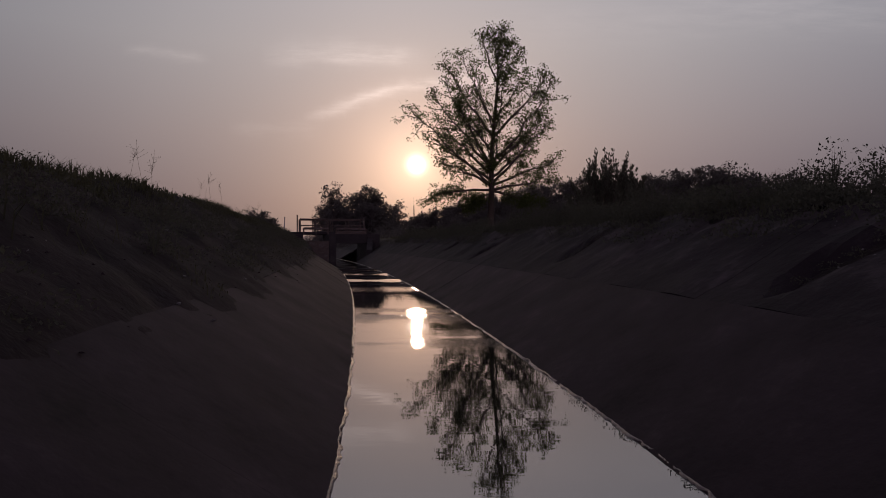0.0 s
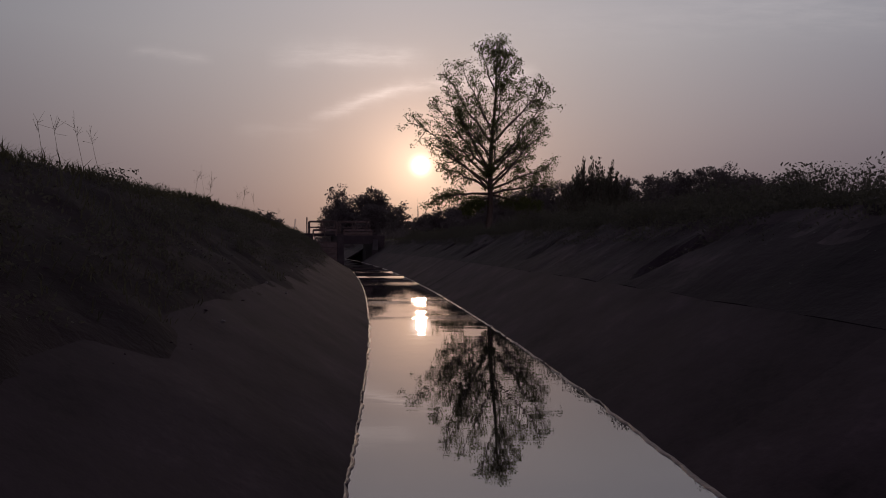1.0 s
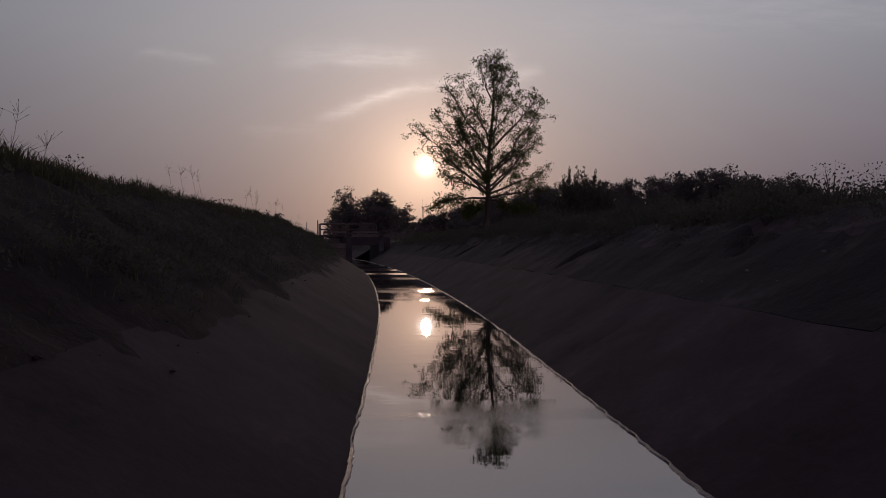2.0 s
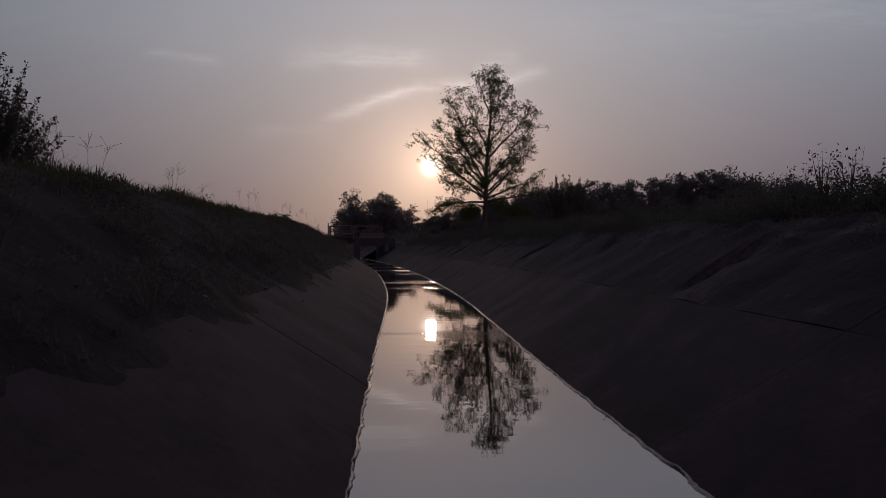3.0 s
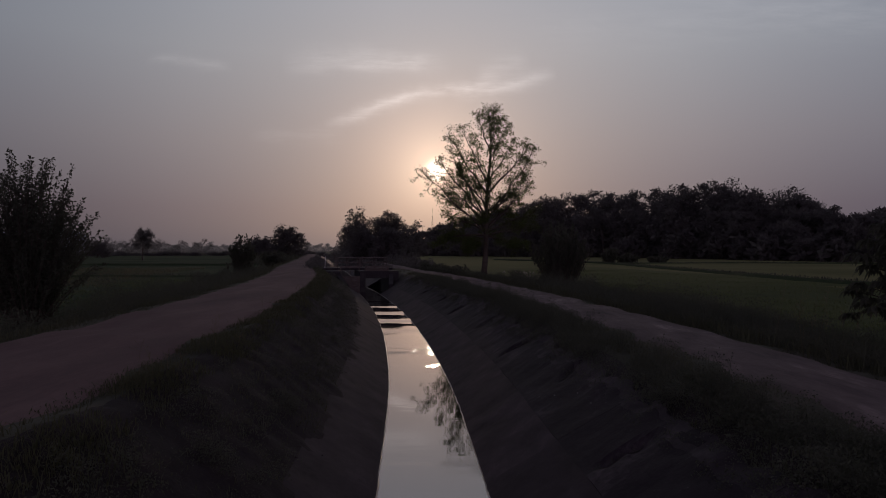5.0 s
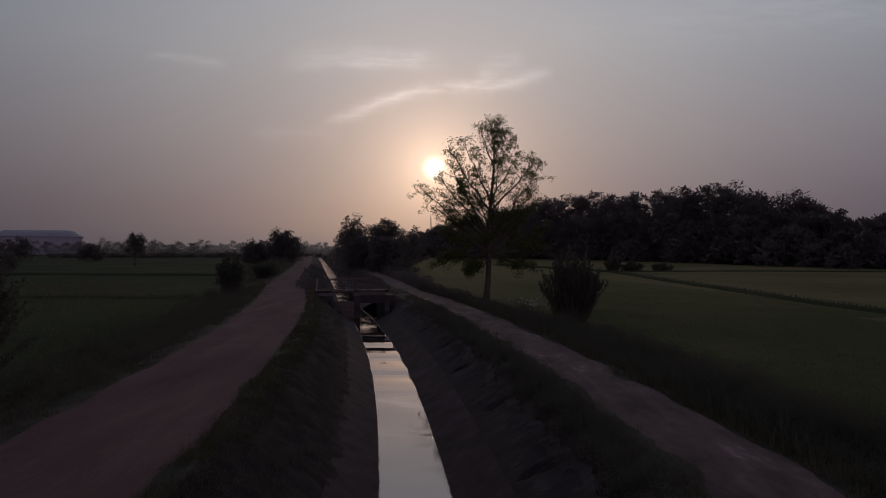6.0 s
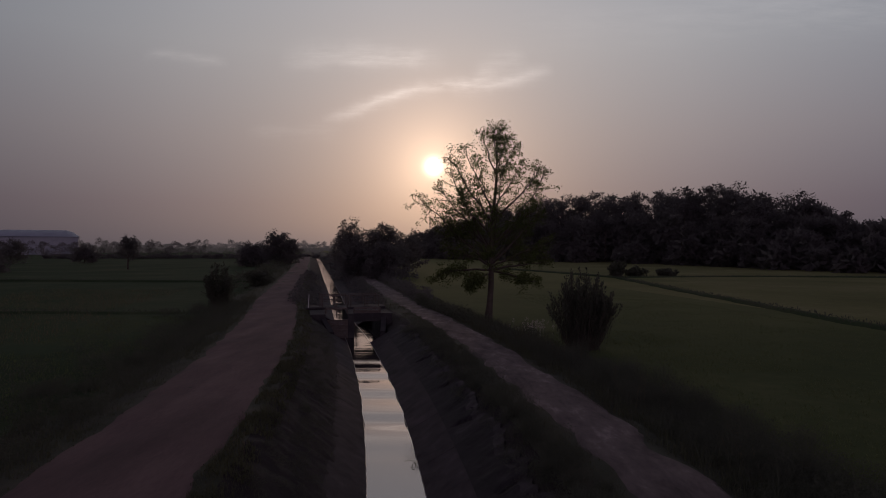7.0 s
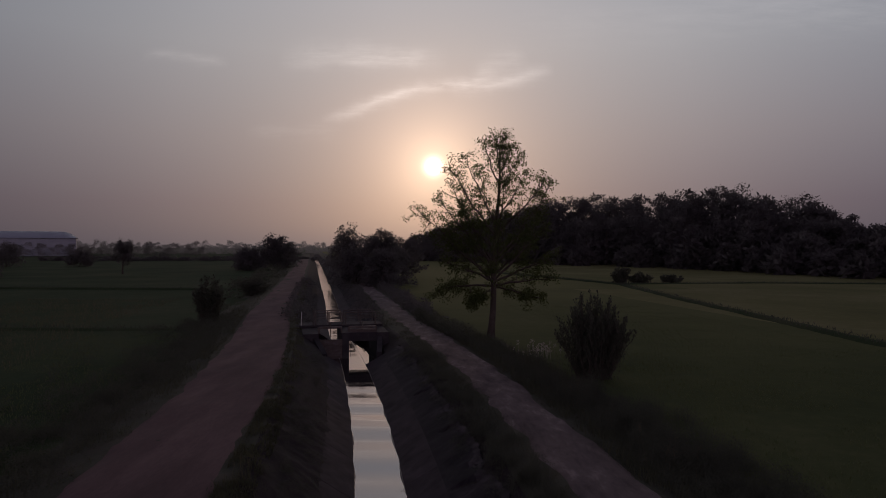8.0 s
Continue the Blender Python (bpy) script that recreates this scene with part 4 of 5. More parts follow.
def build_woods():
    rnd = random.Random(71)
    leaves, wood = Soup(), Soup()
    FRONT = ((-0.045, 330), (0.05, 290), (0.19, 250), (0.28, 232), (0.40, 195), (0.53, 166), (0.70, 140), (1.0, 115), (1.4, 95))
    TOPS = ((-0.045, 12), (-0.01, 18), (0.02, 20), (0.08, 24.5), (0.14, 28.5), (0.19, 29.5), (0.27, 28.5), (0.35, 28.5), (0.41, 28), (0.46, 25), (0.53, 22), (0.58, 18), (0.66, 13), (0.8, 14), (1.4, 16))
    a = -0.045
    while a < 1.35:
        f, top = ramp(a, FRONT), ramp(a, TOPS)
        for row in (0, 1, 2, 3, 3, 4):
            d = f * (1 + 0.055 * row) + rnd.uniform(-4, 4)
            h = 1.045 * top * (0.42 + 0.16 * row if row < 4 else 1.0) * rnd.uniform(0.90, 1.04) * (1 + 0.10 * n2(a, row * 0.3, 18, 5))
            if row == 0:
                h = min(h, 9) * rnd.uniform(0.6, 1.0)
            x, y = a * d + rnd.uniform(-6, 6), 4.4 + d
            r = min(8.5, 0.36 * h + 1.4) * rnd.uniform(0.7, 1.2)
            wood.tube([(x, y, 0.6), (x + 0.2, y, h * 0.5), (x, y, h * 0.8)], [0.28, 0.2, 0.08], 5)
            lobes = 15 if row < 3 else 26
            for n_ in range(lobes):
                e = (n_ + rnd.random()) / lobes
                zc = 0.9 + h * (0.04 + 0.92 * e)
                rr = r * math.sqrt(max(0.10, 1 - (1.9 * e - 0.85) ** 2 * 0.75))
                w = rnd.uniform(0, 6.283)
                c = Vector((x + math.cos(w) * rr * rnd.uniform(0.2, 0.9), y + math.sin(w) * rr * 0.7, zc))
                if e > 0.55:
                    leaf_clump(leaves, c, rnd, 90, r * 0.34, 0.65, 0.0, 0.75)
                leaf_clump(leaves, c, rnd, 26, r * (0.50 if e < 0.55 else 0.27), 2.4 if e < 0.55 else 1.6, 0.1, 0.70)
        a += (5.0 if a < 0.8 else 8.0) / f
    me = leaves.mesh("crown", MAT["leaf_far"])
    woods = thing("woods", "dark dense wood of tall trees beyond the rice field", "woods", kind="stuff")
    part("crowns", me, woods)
    part("trunks", wood.mesh("trunks", MAT["bark"]), woods)


def build_far_line():
    """Low tree lines and hedges across the plain, and behind them a last line whose leaves glow for haze."""
    rnd = random.Random(72)

    def line(az0, az1, d, h, step, leaf, soup):
        a = az0
        while a < az1:
            hh = h * (0.62 + 0.7 * abs(n2(a, d, 26, 3)) + 0.22 * rnd.random())
            for k in range(4):
                c = Vector((a * d + rnd.uniform(-0.8, 0.8) * step, d + rnd.uniform(-4, 4), 0.9 + hh * (0.16 + 0.22 * k)))
                leaf_clump(soup, c, rnd, 70, step * (0.85 - 0.13 * k), leaf, 0.0, min(1.2, hh / step * 0.28))
            a += step * rnd.uniform(0.6, 1.2) / d

    near, far = Soup(), Soup()
    line(-0.60, -0.10, 330, 2.4, 3.0, 0.8, near)
    line(-0.95, -0.36, 430, 11.0, 5.0, 1.0, near)
    line(-0.10, 0.12, 520, 13, 6.0, 1.2, near)
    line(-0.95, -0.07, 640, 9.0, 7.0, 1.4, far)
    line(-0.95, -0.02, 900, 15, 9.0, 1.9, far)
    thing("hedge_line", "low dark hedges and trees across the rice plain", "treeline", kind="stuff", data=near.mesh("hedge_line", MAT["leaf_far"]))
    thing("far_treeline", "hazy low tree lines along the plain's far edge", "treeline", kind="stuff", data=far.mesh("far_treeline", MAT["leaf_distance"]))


build_woods()
build_far_line()


# ------------------------------------------------------------------ grass, weeds and scrub
RNG = np.random.default_rng(91)


def ground_many(u, y):
    return np.array([ground_z(a, b) for a, b in zip(u, y)])


CXY = np.arange(-70, 460, 0.5)
CXV = np.array([cx(v) for v in CXY])


def blades(u, y, height, width, lean, z=None):
    """Bent grass blades standing on the ground at the given places."""
    n = len(u)
    x = np.interp(y, CXY, CXV) + u
    if z is None:
        z = ground_many(u, y) - 0.02
    turn = RNG.uniform(0, 2 * np.pi, n)
    side = np.stack([np.cos(turn), np.sin(turn), 0 * turn], 1)
    bend = np.stack([-np.sin(turn), np.cos(turn), 0 * turn], 1)
    h = height * RNG.uniform(0.5, 1.25, n)
    w = width * RNG.uniform(0.6, 1.3, n)
    le = lean * RNG.uniform(0.2, 1.4, n) * h
    root = np.stack([x, y, z], 1)
    up = np.array([0, 0, 1.0])
    mid = root + up * (h * 0.55)[:, None] + bend * (le * 0.3)[:, None]
    tip = root + up * (h * (1 - 0.25 * lean))[:, None] + bend * le[:, None]
    V = np.stack([root - side * w[:, None] / 2, root + side * w[:, None] / 2, mid + side * w[:, None] * 0.4, mid - side * w[:, None] * 0.4, tip], 1).reshape(-1, 3)
    return V, n


def blade_object(name, label, sets, mat, category="grass"):
    V = np.concatenate([v for v, _ in sets])
    n = sum(k for _, k in sets)
    b = np.arange(n) * 5
    F = [(i, i + 1, i + 2, i + 3) for i in b] + [(i + 3, i + 2, i + 4) for i in b]
    me = bpy.data.meshes.new(name)
    me.from_pydata(V.tolist(), [], F)
    me.materials.append(mat)
    return thing(name, label, category, kind="stuff", data=me)


def scatter(n, u0, u1, y0, y1, clump=0.0, scale=0.8, seed=1.0):
    """Places between two lines along the canal, in patches where clump is raised."""
    u, y = RNG.uniform(u0, u1, n), RNG.uniform(y0, y1, n)
    if clump:
        keep = np.array([n2(a, b, scale, seed) for a, b in zip(u, y)]) > clump - 0.5 + RNG.uniform(-0.15, 0.15, n)
        u, y = u[keep], y[keep]
    return u, y


def build_grass():
    # the crest of the road-side bank
    sets = []
    for y0, y1, n, h in ((-12, 12, 13000, 0.15), (12, 30, 7000, 0.17), (30, 52, 3500, 0.2), (54, 120, 3000, 0.35)):
        u, y = scatter(n, -4.40, -3.35, y0, y1, 0.38, 0.9, 31)
        sets.append(blades(u, y, h, 0.012 if y0 < 12 else 0.02, 0.8))
    for uc, yc in ((-3.9, 4.0), (-4.3, 8.5), (-4.1, 12.5), (-4.2, 1.0), (-3.7, -2.0), (-4.0, 19.0), (-4.0, 26.0), (-4.1, 35.0)):
        k = 420
        u, y = uc + 0.28 + RNG.normal(0, 0.22, k), yc + RNG.normal(0, 0.45, k)
        sets.append(blades(u, y, 0.22, 0.009, 0.9))
    # thin growth on the slope below
    low = []
    for y0, y1, n in ((-10, 14, 12000), (14, 46, 7000)):
        u, y = scatter(n, -3.6, -1.85, y0, y1, 0.62, 0.9, 32)
        low.append(blades(u, y, 0.12, 0.009, 1.1))
    blade_object("slope_grass", "thin patchy dull grass on the dirt slope", low, MAT["weed"])
    pale = []
    for uc, yc, k in ((-2.85, 8.7, 46), (-2.6, 9.7, 30), (-3.1, 8.0, 40), (-2.9, 3.0, 26), (-2.7, -2.6, 30), (-3.0, -4.4, 24)):
        u, y = uc + RNG.normal(0, 0.16, k), yc + RNG.normal(0, 0.3, k)
        pale.append(blades(u, y, 0.30, 0.009, 1.3))
    blade_object("pale_blades", "a few pale thin grass blades on the dirt slope", pale, MAT["weed"])
    blade_object("bank_grass", "rough green grass along the bank's crest", sets, MAT["grass"])
    # right bank strip and the verges
    sets = []
    for y0, y1, n, h in ((-12, 14, 7000, 0.17), (14, 52, 7000, 0.2), (55, 130, 3500, 0.5)):
        u, y = scatter(n, 3.2, 4.6, y0, y1, 0.42, 0.8, 33)
        sets.append(blades(u, y, h, 0.016, 0.9))
    for y0, y1, n, h in ((-12, 20, 9000, 0.42), (20, 60, 9000, 0.5), (60, 130, 3500, 0.7)):
        u, y = scatter(n, 6.95, 10.4, y0, y1, 0.25, 0.5, 34)
        sets.append(blades(u, y, h, 0.022, 0.8))
    for y0, y1, n, h in ((-5, 25, 6500, 0.30), (25, 70, 7000, 0.36), (70, 160, 3000, 0.5)):
        u, y = scatter(int(n * 1.4), -12.6, -8.45, y0, y1, 0.36, 0.45, 35)
        sets.append(blades(u, y, h, 0.02, 0.9))
    for u0, u1, n, y0, y1 in ((-4.55, -4.05, 9000, -10, 60), (-8.75, -8.25, 7000, 0, 70), (4.5, 4.95, 7000, -10, 60), (6.75, 7.2, 7000, -8, 60)):
        u, y = scatter(n, u0, u1, y0, y1, 0.42, 1.2, 39)
        sets.append(blades(u, y, 0.11, 0.014, 1.0))
    tall = []
    for y0, y1, n in ((-10, 20, 5000), (20, 62, 6000)):
        u, y = scatter(n, 7.3, 10.6, y0, y1, 0.30, 0.6, 36)
        tall.append(blades(u, y, 0.80, 0.016, 0.95))
    blade_object("tall_grass", "tall dark grass beside the dirt track", tall, MAT["leaf_dark"])
    u, y = scatter(7500, -13.0, -8.6, -2, 70, 0.60, 0.45, 37)
    rice = []
    for u0, u1, y0, y1, n in ((10.5, 20, 4, 45, 16000), (20, 36, 15, 80, 16000), (-20, -12.5, 8, 55, 13000), (-40, -20, 25, 90, 12000)):
        u, y = scatter(n, u0, u1, y0, y1, 0.30, 0.25, 38)
        rice.append(blades(u, np.round(y / 0.28) * 0.28 + RNG.normal(0, 0.05, len(y)), 0.15, 0.03, 0.8))
    blade_object("rice_plants", "green rice plants in loose rows", rice, MAT["rice"], "rice")
    blade_object("dry_grass", "dry straw-coloured tufts at the road's foot", [blades(u, y, 0.45, 0.014, 0.8)], MAT["dry"])
    blade_object("verge_grass", "unkempt grass and weeds along the track and road", sets, MAT["weed"])


def build_scrub(name, label, spots, seed, mat="leaf_dark"):
    """Low leafy weeds: at each place a few stems with leaves. spots: u, y, height, spread, leaves, leaf size."""
    rnd = random.Random(seed)
    s = Soup()
    for u, y, h, r, n, size in spots:
        p = at(u, y, ground_z(u, y))
        for _ in range(9 if h > 0.3 else 0):
            w = Vector((rnd.gauss(0, 0.28) * r, rnd.gauss(0, 0.28) * r, h * rnd.uniform(0.7, 1.05)))
            s.leaf(p - Vector((0, 0, 0.03)), w.normalized(), rand_dir(rnd), w.length, 0.014)
        for _ in range(n):
            t = rnd.random() ** 1.5
            a = rnd.uniform(0, 6.283)
            q = r * math.sqrt(rnd.random()) * (1.0 - 0.45 * t)
            d = (rand_dir(rnd) + Vector((0, 0, 0.35))).normalized()
            k = size * rnd.uniform(0.6, 1.3)
            s.leaf(p + Vector((math.cos(a) * q, math.sin(a) * q, h * t)), d, rand_dir(rnd), k, k * 0.5)
    thing(name, label, "weeds", kind="stuff", data=s.mesh(name, MAT[mat]))


def scrub_spots(n, u0, u1, y0, y1, h, r, leaves, size, seed):
    rnd = random.Random(seed)
    out = []
    for _ in range(n):
        u, y = rnd.uniform(u0, u1), rnd.uniform(y0, y1)
        f = 0.55 + 0.9 * max(0.0, 0.5 + n2(u, y, 0.35, seed))
        out.append((u, y, h * f * rnd.uniform(0.6, 1.1), r * rnd.uniform(0.7, 1.2), leaves, size))
    return out


build_grass()
build_scrub("bank_weeds", "leafy green weeds on the canal bank beside the track",
            scrub_spots(150, 3.3, 4.5, -11, 50, 0.28, 0.30, 150, 0.035, 3) + scrub_spots(80, 3.5, 4.5, -9, 24, 0.46, 0.30, 190, 0.036, 33) + scrub_spots(60, 3.35, 4.5, 12, 40, 0.42, 0.36, 260, 0.045, 61) + scrub_spots(50, 3.35, 4.4, -8, 12, 0.26, 0.34, 240, 0.036, 62) + scrub_spots(330, 2.85, 3.45, -9, 45, 0.19, 0.24, 90, 0.03, 4) + scrub_spots(120, 2.8, 4.4, -8, 44, 0.34, 0.58, 560, 0.040, 63), 101, "leaf_dark")
build_scrub("track_undergrowth", "dark tangled undergrowth beside the dirt track",
            scrub_spots(300, 7.35, 9.8, -8, 46, 0.46, 0.55, 330, 0.05, 5) + scrub_spots(240, 7.9, 10.4, 10, 34, 0.95, 0.55, 420, 0.045, 55) + scrub_spots(170, 7.5, 10.4, -7, 7, 0.46, 0.6, 420, 0.034, 65) + scrub_spots(200, 9.4, 12.0, 3, 32, 0.66, 0.7, 330, 0.05, 57) + scrub_spots(60, 6.9, 8.2, 46, 62, 0.8, 0.6, 70, 0.2, 6) + scrub_spots(80, 8.5, 10.5, 8, 40, 0.78, 0.7, 330, 0.075, 7), 102)
build_scrub("canal_side_scrub", "dark scrub along the canal beyond the bridge",
            scrub_spots(60, 2.2, 4.2, 58, 112, 0.7, 0.8, 70, 0.22, 8) + scrub_spots(70, 7.2, 10.0, 62, 112, 1.2, 1.0, 80, 0.28, 18) + scrub_spots(60, -4.8, -2.2, 57, 120, 0.7, 0.7, 50, 0.25, 9) + scrub_spots(90, 2.0, 14, 112, 260, 3.0, 2.2, 70, 0.7, 10), 103, "leaf_far")
build_scrub("road_side_scrub", "patchy dark scrub at the foot of the road",
            scrub_spots(120, -12.4, -9.4, -2, 75, 0.55, 0.6, 80, 0.09, 11) + scrub_spots(300, -14.0, -8.8, 0, 62, 0.60, 0.75, 240, 0.065, 58) + scrub_spots(26, -16.5, -10.5, 14, 60, 0.95, 1.1, 420, 0.08, 59) + scrub_spots(24, -12.0, -9.6, 20, 60, 0.8, 0.8, 160, 0.09, 12) + scrub_spots(60, -16, -9, 75, 240, 1.6, 1.5, 60, 0.45, 13), 104)
build_scrub("slope_weeds", "dark weeds and tufts on the dirt slope",
            scrub_spots(190, -3.6, -2.0, -9, 30, 0.16, 0.22, 70, 0.030, 14) + scrub_spots(150, -3.35, -2.3, -8, 44, 0.24, 0.34, 220, 0.030, 64) + scrub_spots(34, -3.1, -2.0, -2, 16, 0.24, 0.32, 120, 0.034, 15), 105)
build_scrub("gully_weeds", "dark weeds in the washed-out gullies of the lining",
            [(u0 + (u1 - u0) * k, a + (b - a) * k, 0.07, 0.13, 90, 0.018) for a, b, u0, u1 in GULLIES for k in (0.15, 0.3, 0.45, 0.6, 0.75, 0.9)], 106)


def build_stalks():
    """Thin flowering stalks standing above the grass and the weeds."""
    rnd = random.Random(111)
    s = Soup()
    rows = [(rnd.gauss(c, 0.22), -3.8 + rnd.uniform(-0.3, 0.3), rnd.uniform(0.30, 0.62)) for c in (-3.0, 1.0, 4.2, 9.2, 14.5, 19.0, 27.0) for _ in range(4)]
    rows += [(rnd.gauss(c, 0.8), rnd.uniform(7.4, 8.6), rnd.uniform(0.9, 1.5)) for c in (5.0, 6.5, 15.0, 20.0) for _ in range(7)]
    rows += [(rnd.uniform(18, 40), rnd.uniform(6.9, 9.0), rnd.uniform(0.9, 1.5)) for _ in range(16)]
    for y, u, h in rows:
        p = at(u, y, ground_z(u, y) - 0.02)
        tip = p + Vector((rnd.uniform(-0.25, 0.25) * h, rnd.uniform(-0.15, 0.15) * h, h))
        mid = p.lerp(tip, 0.5) + Vector((rnd.uniform(-0.03, 0.03), 0, 0.05 * h))
        s.tube([p, mid, tip], [0.0022, 0.0018, 0.001], 4)
        for _ in range(9):
            t = rnd.uniform(0.72, 1.0)
            q = mid.lerp(tip, (t - 0.5) * 2)
            w = (rand_dir(rnd) + Vector((0, 0, 0.9))).normalized()
            e = q + w * rnd.uniform(0.05, 0.15)
            s.tube([q, e], [0.0015, 0.0012], 3)
            s.leaf(e, w, rand_dir(rnd), 0.026, 0.008)
    thing("seed_stalks", "thin dry flowering stalks above the bank grass", "weeds", kind="stuff", data=s.mesh("seed_stalks", MAT["dry"]))


build_stalks()


def build_flowers():
    """A loose patch of pale plumes at the foot of the upright bush."""
    rnd = random.Random(112)
    s = Soup()
    for _ in range(46):
        p = Vector((rnd.gauss(6.2, 0.55), rnd.gauss(43.0, 0.8), 1.0))
        h = rnd.uniform(0.5, 0.95)
        tip = p + Vector((rnd.uniform(-0.1, 0.1), rnd.uniform(-0.1, 0.1), h))
        s.tube([p, p.lerp(tip, 0.5), tip], [0.008, 0.006, 0.004], 4)
        for _ in range(10):
            s.leaf(tip + rand_dir(rnd) * 0.06, (rand_dir(rnd) + Vector((0, 0, 0.6))).normalized(), rand_dir(rnd), 0.10, 0.035)
    thing("pale_plumes", "pale dry plumes beside the upright bush", "weeds", kind="stuff", data=s.mesh("pale_plumes", MAT["plume"]))


build_flowers()


# ------------------------------------------------------------------ field banks
def build_bund(name, label, pts, width, height, seed):
    V, F = [], []
    steps = []
    for (x0, y0), (x1, y1) in zip(pts, pts[1:]):
        n = max(2, int(math.hypot(x1 - x0, y1 - y0) / 1.2))
        steps += [(x0 + (x1 - x0) * k / n, y0 + (y1 - y0) * k / n) for k in range(n)]
    steps.append(pts[-1])
    for i, (x, y) in enumerate(steps):
        a, b = steps[max(0, i - 1)], steps[min(len(steps) - 1, i + 1)]
        d = Vector((b[0] - a[0], b[1] - a[1], 0)).normalized()
        nrm = Vector((-d.y, d.x, 0))
        wob = 0.25 * n2(x, y, 0.2, seed)
        for s_, z in ((-1, -0.05), (-0.5, height * 0.8), (0, height), (0.5, height * 0.8), (1, -0.05)):
            V.append(Vector((x, y, 1.0 + z * (0.85 + 0.3 * n2(x, y, 0.5, seed + s_)))) + nrm * (s_ * width / 2 + wob))
    for j in range(len(steps) - 1):
        for k in range(4):
            F.append((j * 5 + k, j * 5 + k + 1, (j + 1) * 5 + k + 1, (j + 1) * 5 + k))
    thing(name, label, "field bank", kind="structure", data=mesh_of(name, V, F, MAT["old_paddy"], True))
    rnd = random.Random(seed)
    s = Soup()
    for x, y in steps:
        for _ in range(16):
            p = Vector((x + rnd.gauss(0, width * 0.4), y + rnd.gauss(0, 0.5), 1.0 + height * 0.5))
            s.leaf(p, (Vector((rnd.gauss(0, 0.3), rnd.gauss(0, 0.3), 1))).normalized(), rand_dir(rnd), rnd.uniform(0.2, 0.4), 0.07)
    thing("bund_grass", "dark coarse grass on the field bank", "grass", kind="stuff", data=s.mesh("bund_grass", MAT["leaf_dark"]))


build_bund("field_bund", "low dark earth bank dividing the rice fields", [(33.0, 20.0), (31.2, 50.0), (31.5, 90.0), (32.5, 124.0), (24.0, 150.0), (14.0, 176.0)], 1.3, 0.35, 4)
build_bund("field_bund", "low dark earth bank dividing the rice fields", [(32.5, 124.0), (60.0, 128.0), (110.0, 120.0)], 1.0, 0.25, 5)
build_bund("field_bund", "low dark earth bank dividing the rice fields", [(-160.0, 118.0), (-70.0, 112.0), (-32.0, 108.0)], 1.4, 0.35, 6)
build_bund("field_bund", "low dark earth bank dividing the rice fields", [(-120.0, 60.0), (-50.0, 58.0), (-20.5, 57.0)], 1.0, 0.22, 7)
for k, (x, y, h, r) in enumerate(((33.5, 126.0, 3.5, 2.2), (37.6, 128.5, 2.0, 2.6), (44.5, 131.0, 1.5, 2.8))):
    shoot_bush("bund_bush", "dark bush on the field bank", x, y, 1.0, h, r, 200 + k, 26, 60, 0.45, 0.3, body=1.6)


# ------------------------------------------------------------------ far hall and mast
def build_hall():
    hall = thing("long_hall", "big hazy hall with a curved blue-grey sheet roof", "building", pose(-316, 512, 0.8, 0, 0, 28))
    L, W, E, R = 60.0, 40.0, 13.6, 19.0
    for name, x0, x1, y0, y1 in (("wall", -L / 2, L / 2, -W / 2, -W / 2 + 0.4), ("wall", -L / 2, L / 2, W / 2 - 0.4, W / 2),
                                 ("wall", -L / 2, -L / 2 + 0.4, -W / 2 + 0.4, W / 2 - 0.4), ("wall", L / 2 - 0.4, L / 2, -W / 2 + 0.4, W / 2 - 0.4)):
        block(hall, name, MAT["wall"], x0, x1, y0, y1, 0.0, E, bevel=0.05, wear=0)
    nx, ny = 14, 12
    V = []
    for j in range(ny + 1):
        v = -1 + 2 * j / ny
        for i in range(nx + 1):
            u = -1 + 2 * i / nx
            hip = min(1.0, (1 - abs(u)) / 0.34)
            z = E + 0.05 + (R - E) * (1 - v * v) * (math.sin(hip * math.pi / 2) ** 0.9 if hip > 0 else 0)
            V.append((u * (L / 2 + 1), v * (W / 2 + 1), z))
    F = [(j * (nx + 1) + i, j * (nx + 1) + i + 1, (j + 1) * (nx + 1) + i + 1, (j + 1) * (nx + 1) + i) for j in range(ny) for i in range(nx)]
    part("roof", mesh_of("roof", V, F, MAT["roof"]), hall)
    for x in (-22, -11, 0, 11, 22):
        block(hall, "door", MAT["roof"], x - 2.5, x + 2.5, -W / 2 - 0.15, -W / 2 - 0.01, 0.0, 5.0, bevel=0.02, wear=0)
    annex = thing("low_shed", "long low pale shed beside the hall", "building", pose(-352, 486, 0.8, 0, 0, 28))
    block(annex, "wall", MAT["wall"], -24, 24, -8, 8, 0, 10.5, bevel=0.05, wear=0)
    block(annex, "roof", MAT["white"], -25, 25, -9, 9, 10.55, 11.6, bevel=0.1, wear=0)


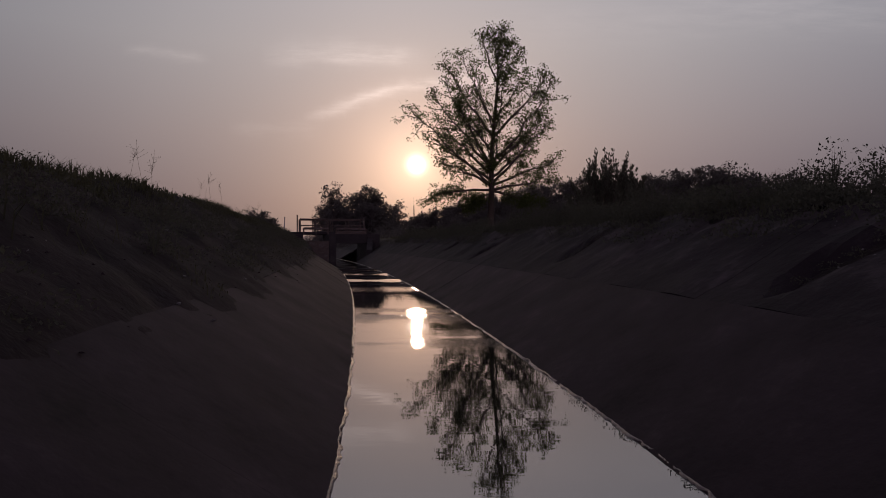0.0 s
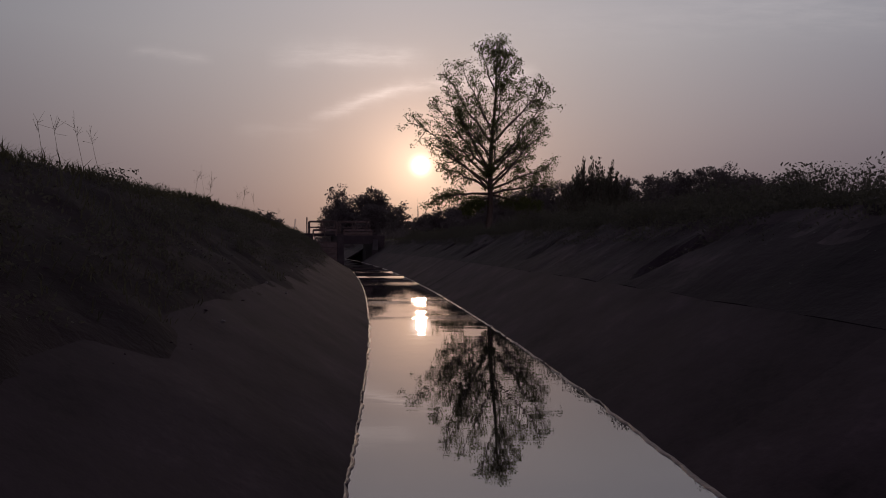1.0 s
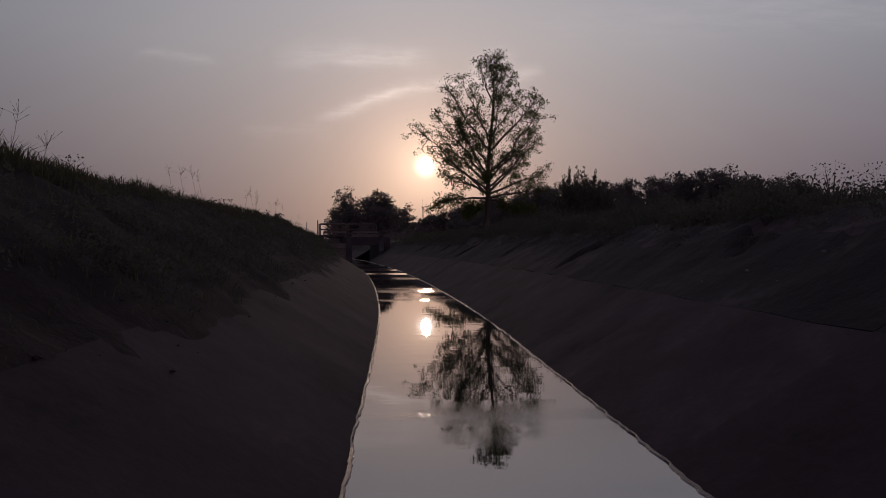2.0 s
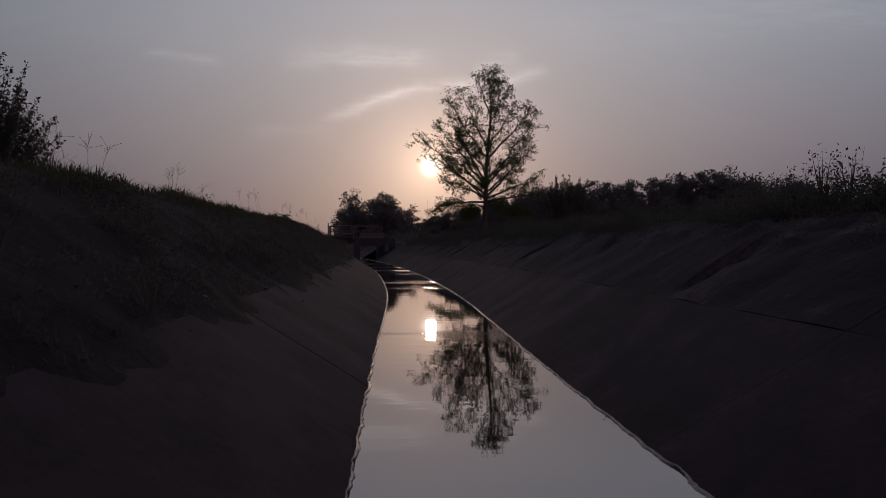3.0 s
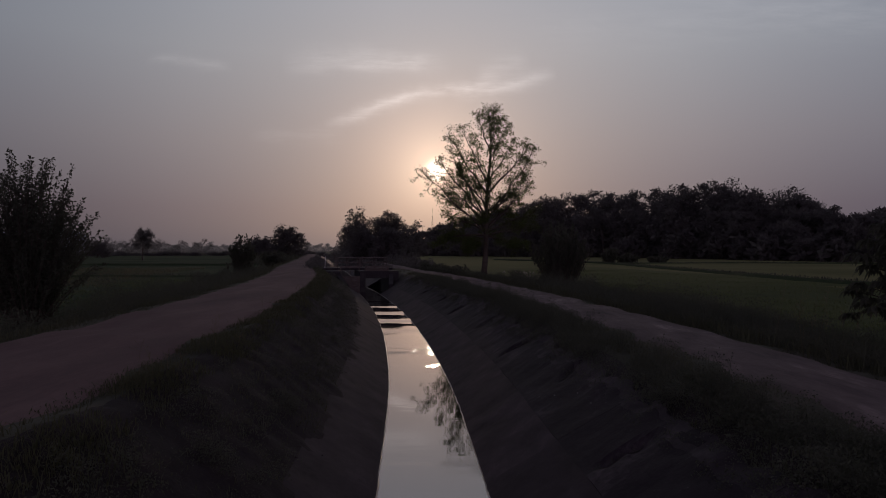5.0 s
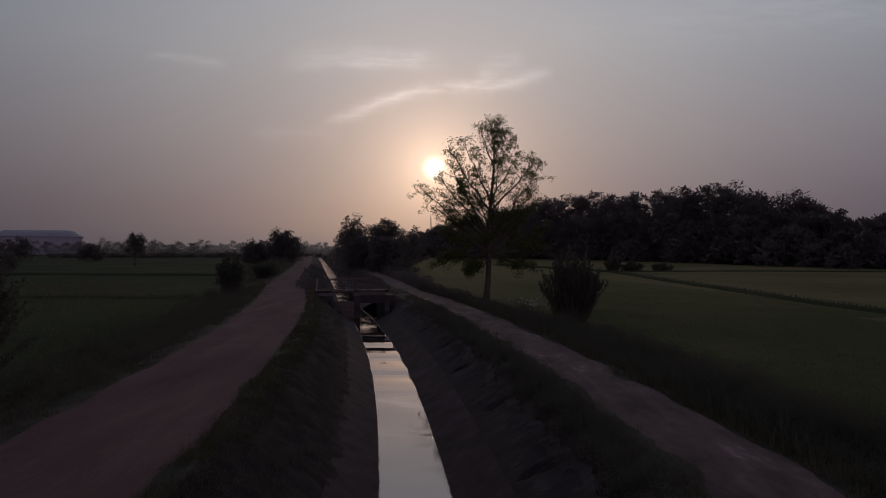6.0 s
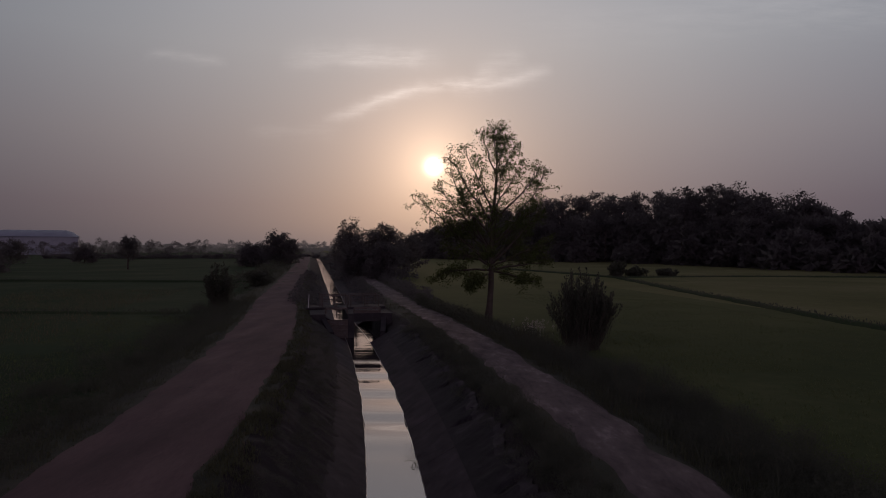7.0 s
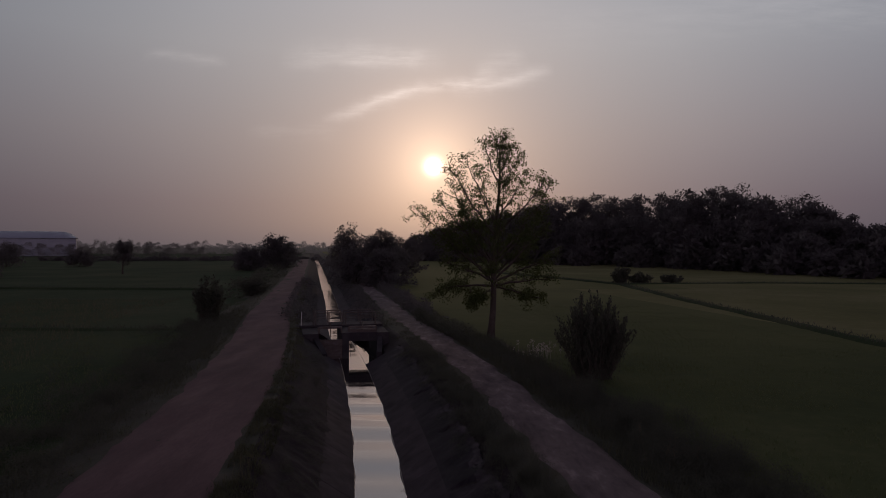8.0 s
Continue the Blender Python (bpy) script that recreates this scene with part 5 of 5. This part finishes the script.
def build_mast():
    mast = thing("radio_mast", "thin lattice radio mast behind the trees", "mast", pose(-8.4, 420, 1.0))
    H = 25.0
    for a in (0, 2.094, 4.189):
        c, s_ = math.cos(a), math.sin(a)
        bar(mast, "leg", MAT["iron"], (c * 1.2, s_ * 1.2, 0), (c * 0.25, s_ * 0.25, H), 0.10, sides=5)
    for k in range(16):
        z0, z1 = H * k / 16, H * (k + 1) / 16
        r0, r1 = 1.2 - 0.95 * k / 16, 1.2 - 0.95 * (k + 1) / 16
        a, b = 2.094 * (k % 3), 2.094 * ((k + 1) % 3)
        bar(mast, "brace", MAT["iron"], (math.cos(a) * r0, math.sin(a) * r0, z0), (math.cos(b) * r1, math.sin(b) * r1, z1), 0.06, sides=4)
    bar(mast, "antenna", MAT["iron"], (0, 0, H), (0, 0, H + 5), 0.05, sides=5)


build_hall()
build_mast()

# ------------------------------------------------------------------ litter and stones
def lump(name, mat, r, seed):
    bm = bmesh.new()
    bmesh.ops.create_icosphere(bm, subdivisions=1, radius=r)
    for v in bm.verts:
        v.co *= 1 + 0.5 * n2(v.co.x / r, v.co.y / r + v.co.z / r, 1.3, seed)
        v.co.z *= 0.6
    me = bpy.data.meshes.new(name)
    bm.to_mesh(me)
    bm.free()
    me.materials.append(mat)
    return me


def build_flecks():
    """Tiny flecks and pebbles scattered on the upper slope, coloured pale for small glints."""
    rnd = random.Random(141)
    s = Soup()
    for k in range(150):
        y = rnd.choice((rnd.gauss(-3.2, 1.2), rnd.gauss(9.0, 1.5), rnd.uniform(-6, 14)))
        side = rnd.choice((1, 1, 1, -1))
        u = side * rnd.uniform(2.1, 3.3)
        z = max(ground_z(u, y), (abs(u) - HALF) * 0.60 if side > 0 else -9) + 0.02
        s.leaf(at(u, y, z), rand_dir(rnd, 0.4), rand_dir(rnd), rnd.uniform(0.010, 0.028), rnd.uniform(0.008, 0.014))
    thing("pale_flecks", "tiny pale flecks of grit and leaves on the bank", "litter", kind="stuff", data=s.mesh("pale_flecks", MAT["litter"]))


build_flecks()


def build_clods():
    """Clods and small stones lying loose on the dirt slope."""
    rnd = random.Random(151)
    V, F = [], []
    for k in range(420):
        y = rnd.uniform(-8, 20)
        u = -rnd.triangular(1.55, 3.7, 2.4)
        r = rnd.uniform(0.006, 0.018) * rnd.uniform(0.5, 1.2)
        c = at(u, y, max(ground_z(u, y), (-u - HALF) * 0.63) + r * 0.25)
        b = len(V)
        for d in ((1, 0, 0), (0, 1, 0), (-1, 0, 0), (0, -1, 0), (0, 0, 0.8), (0.6, 0.6, 0.5), (-0.6, 0.6, 0.5), (-0.6, -0.6, 0.5), (0.6, -0.6, 0.5)):
            V.append(c + Vector(d) * r * rnd.uniform(0.75, 1.25))
        for i in range(4):
            j = (i + 1) % 4
            F += [(b + i, b + j, b + 5 + i), (b + 5 + i, b + j, b + 5 + j), (b + 4, b + 5 + i, b + 5 + j)]
    thing("soil_clods", "dark clods and small stones loose on the dirt slope", "clods", kind="stuff", data=mesh_of("soil_clods", V, F, MAT["concrete"]))


build_clods()


def build_small():
    rnd = random.Random(131)
    scrap = [lump("scrap", MAT["litter"], 0.016, 40 + k) for k in range(3)]
    for k in range(16):
        side = rnd.choice((-1, 1))
        u, y = (rnd.uniform(-3.6, -1.3), rnd.uniform(-5, 14)) if side < 0 else (rnd.uniform(2.2, 3.3), rnd.uniform(-5, 12))
        z = max(ground_z(u, y), (abs(u) - HALF) * (0.60 if side > 0 else 0.63)) + 0.012
        thing("litter_scrap", "small pale scrap of litter on the bank", "litter", Matrix.Translation(at(u, y, z)) @ pose(0, 0, 0, 20 * side, 0, rnd.uniform(0, 360)), data=scrap[k % 3], group="litter on the bank")
    stones = [lump("stone", MAT["concrete_upper"], 0.10, 50 + k) for k in range(4)]
    for k in range(14):
        u, y = rnd.uniform(2.75, 3.35), rnd.uniform(-8, 44)
        ob = thing("stone", "rough broken concrete lump at the lining's edge", "stone", Matrix.Translation(at(u, y, ground_z(u, y) + 0.03)) @ pose(0, 0, 0, rnd.uniform(-25, 25), 0, rnd.uniform(0, 360)),
                   data=stones[k % 4], group="stones along the lining")
        ob.scale = (rnd.uniform(0.6, 1.5), rnd.uniform(0.6, 1.6), rnd.uniform(0.5, 1.1))


build_small()
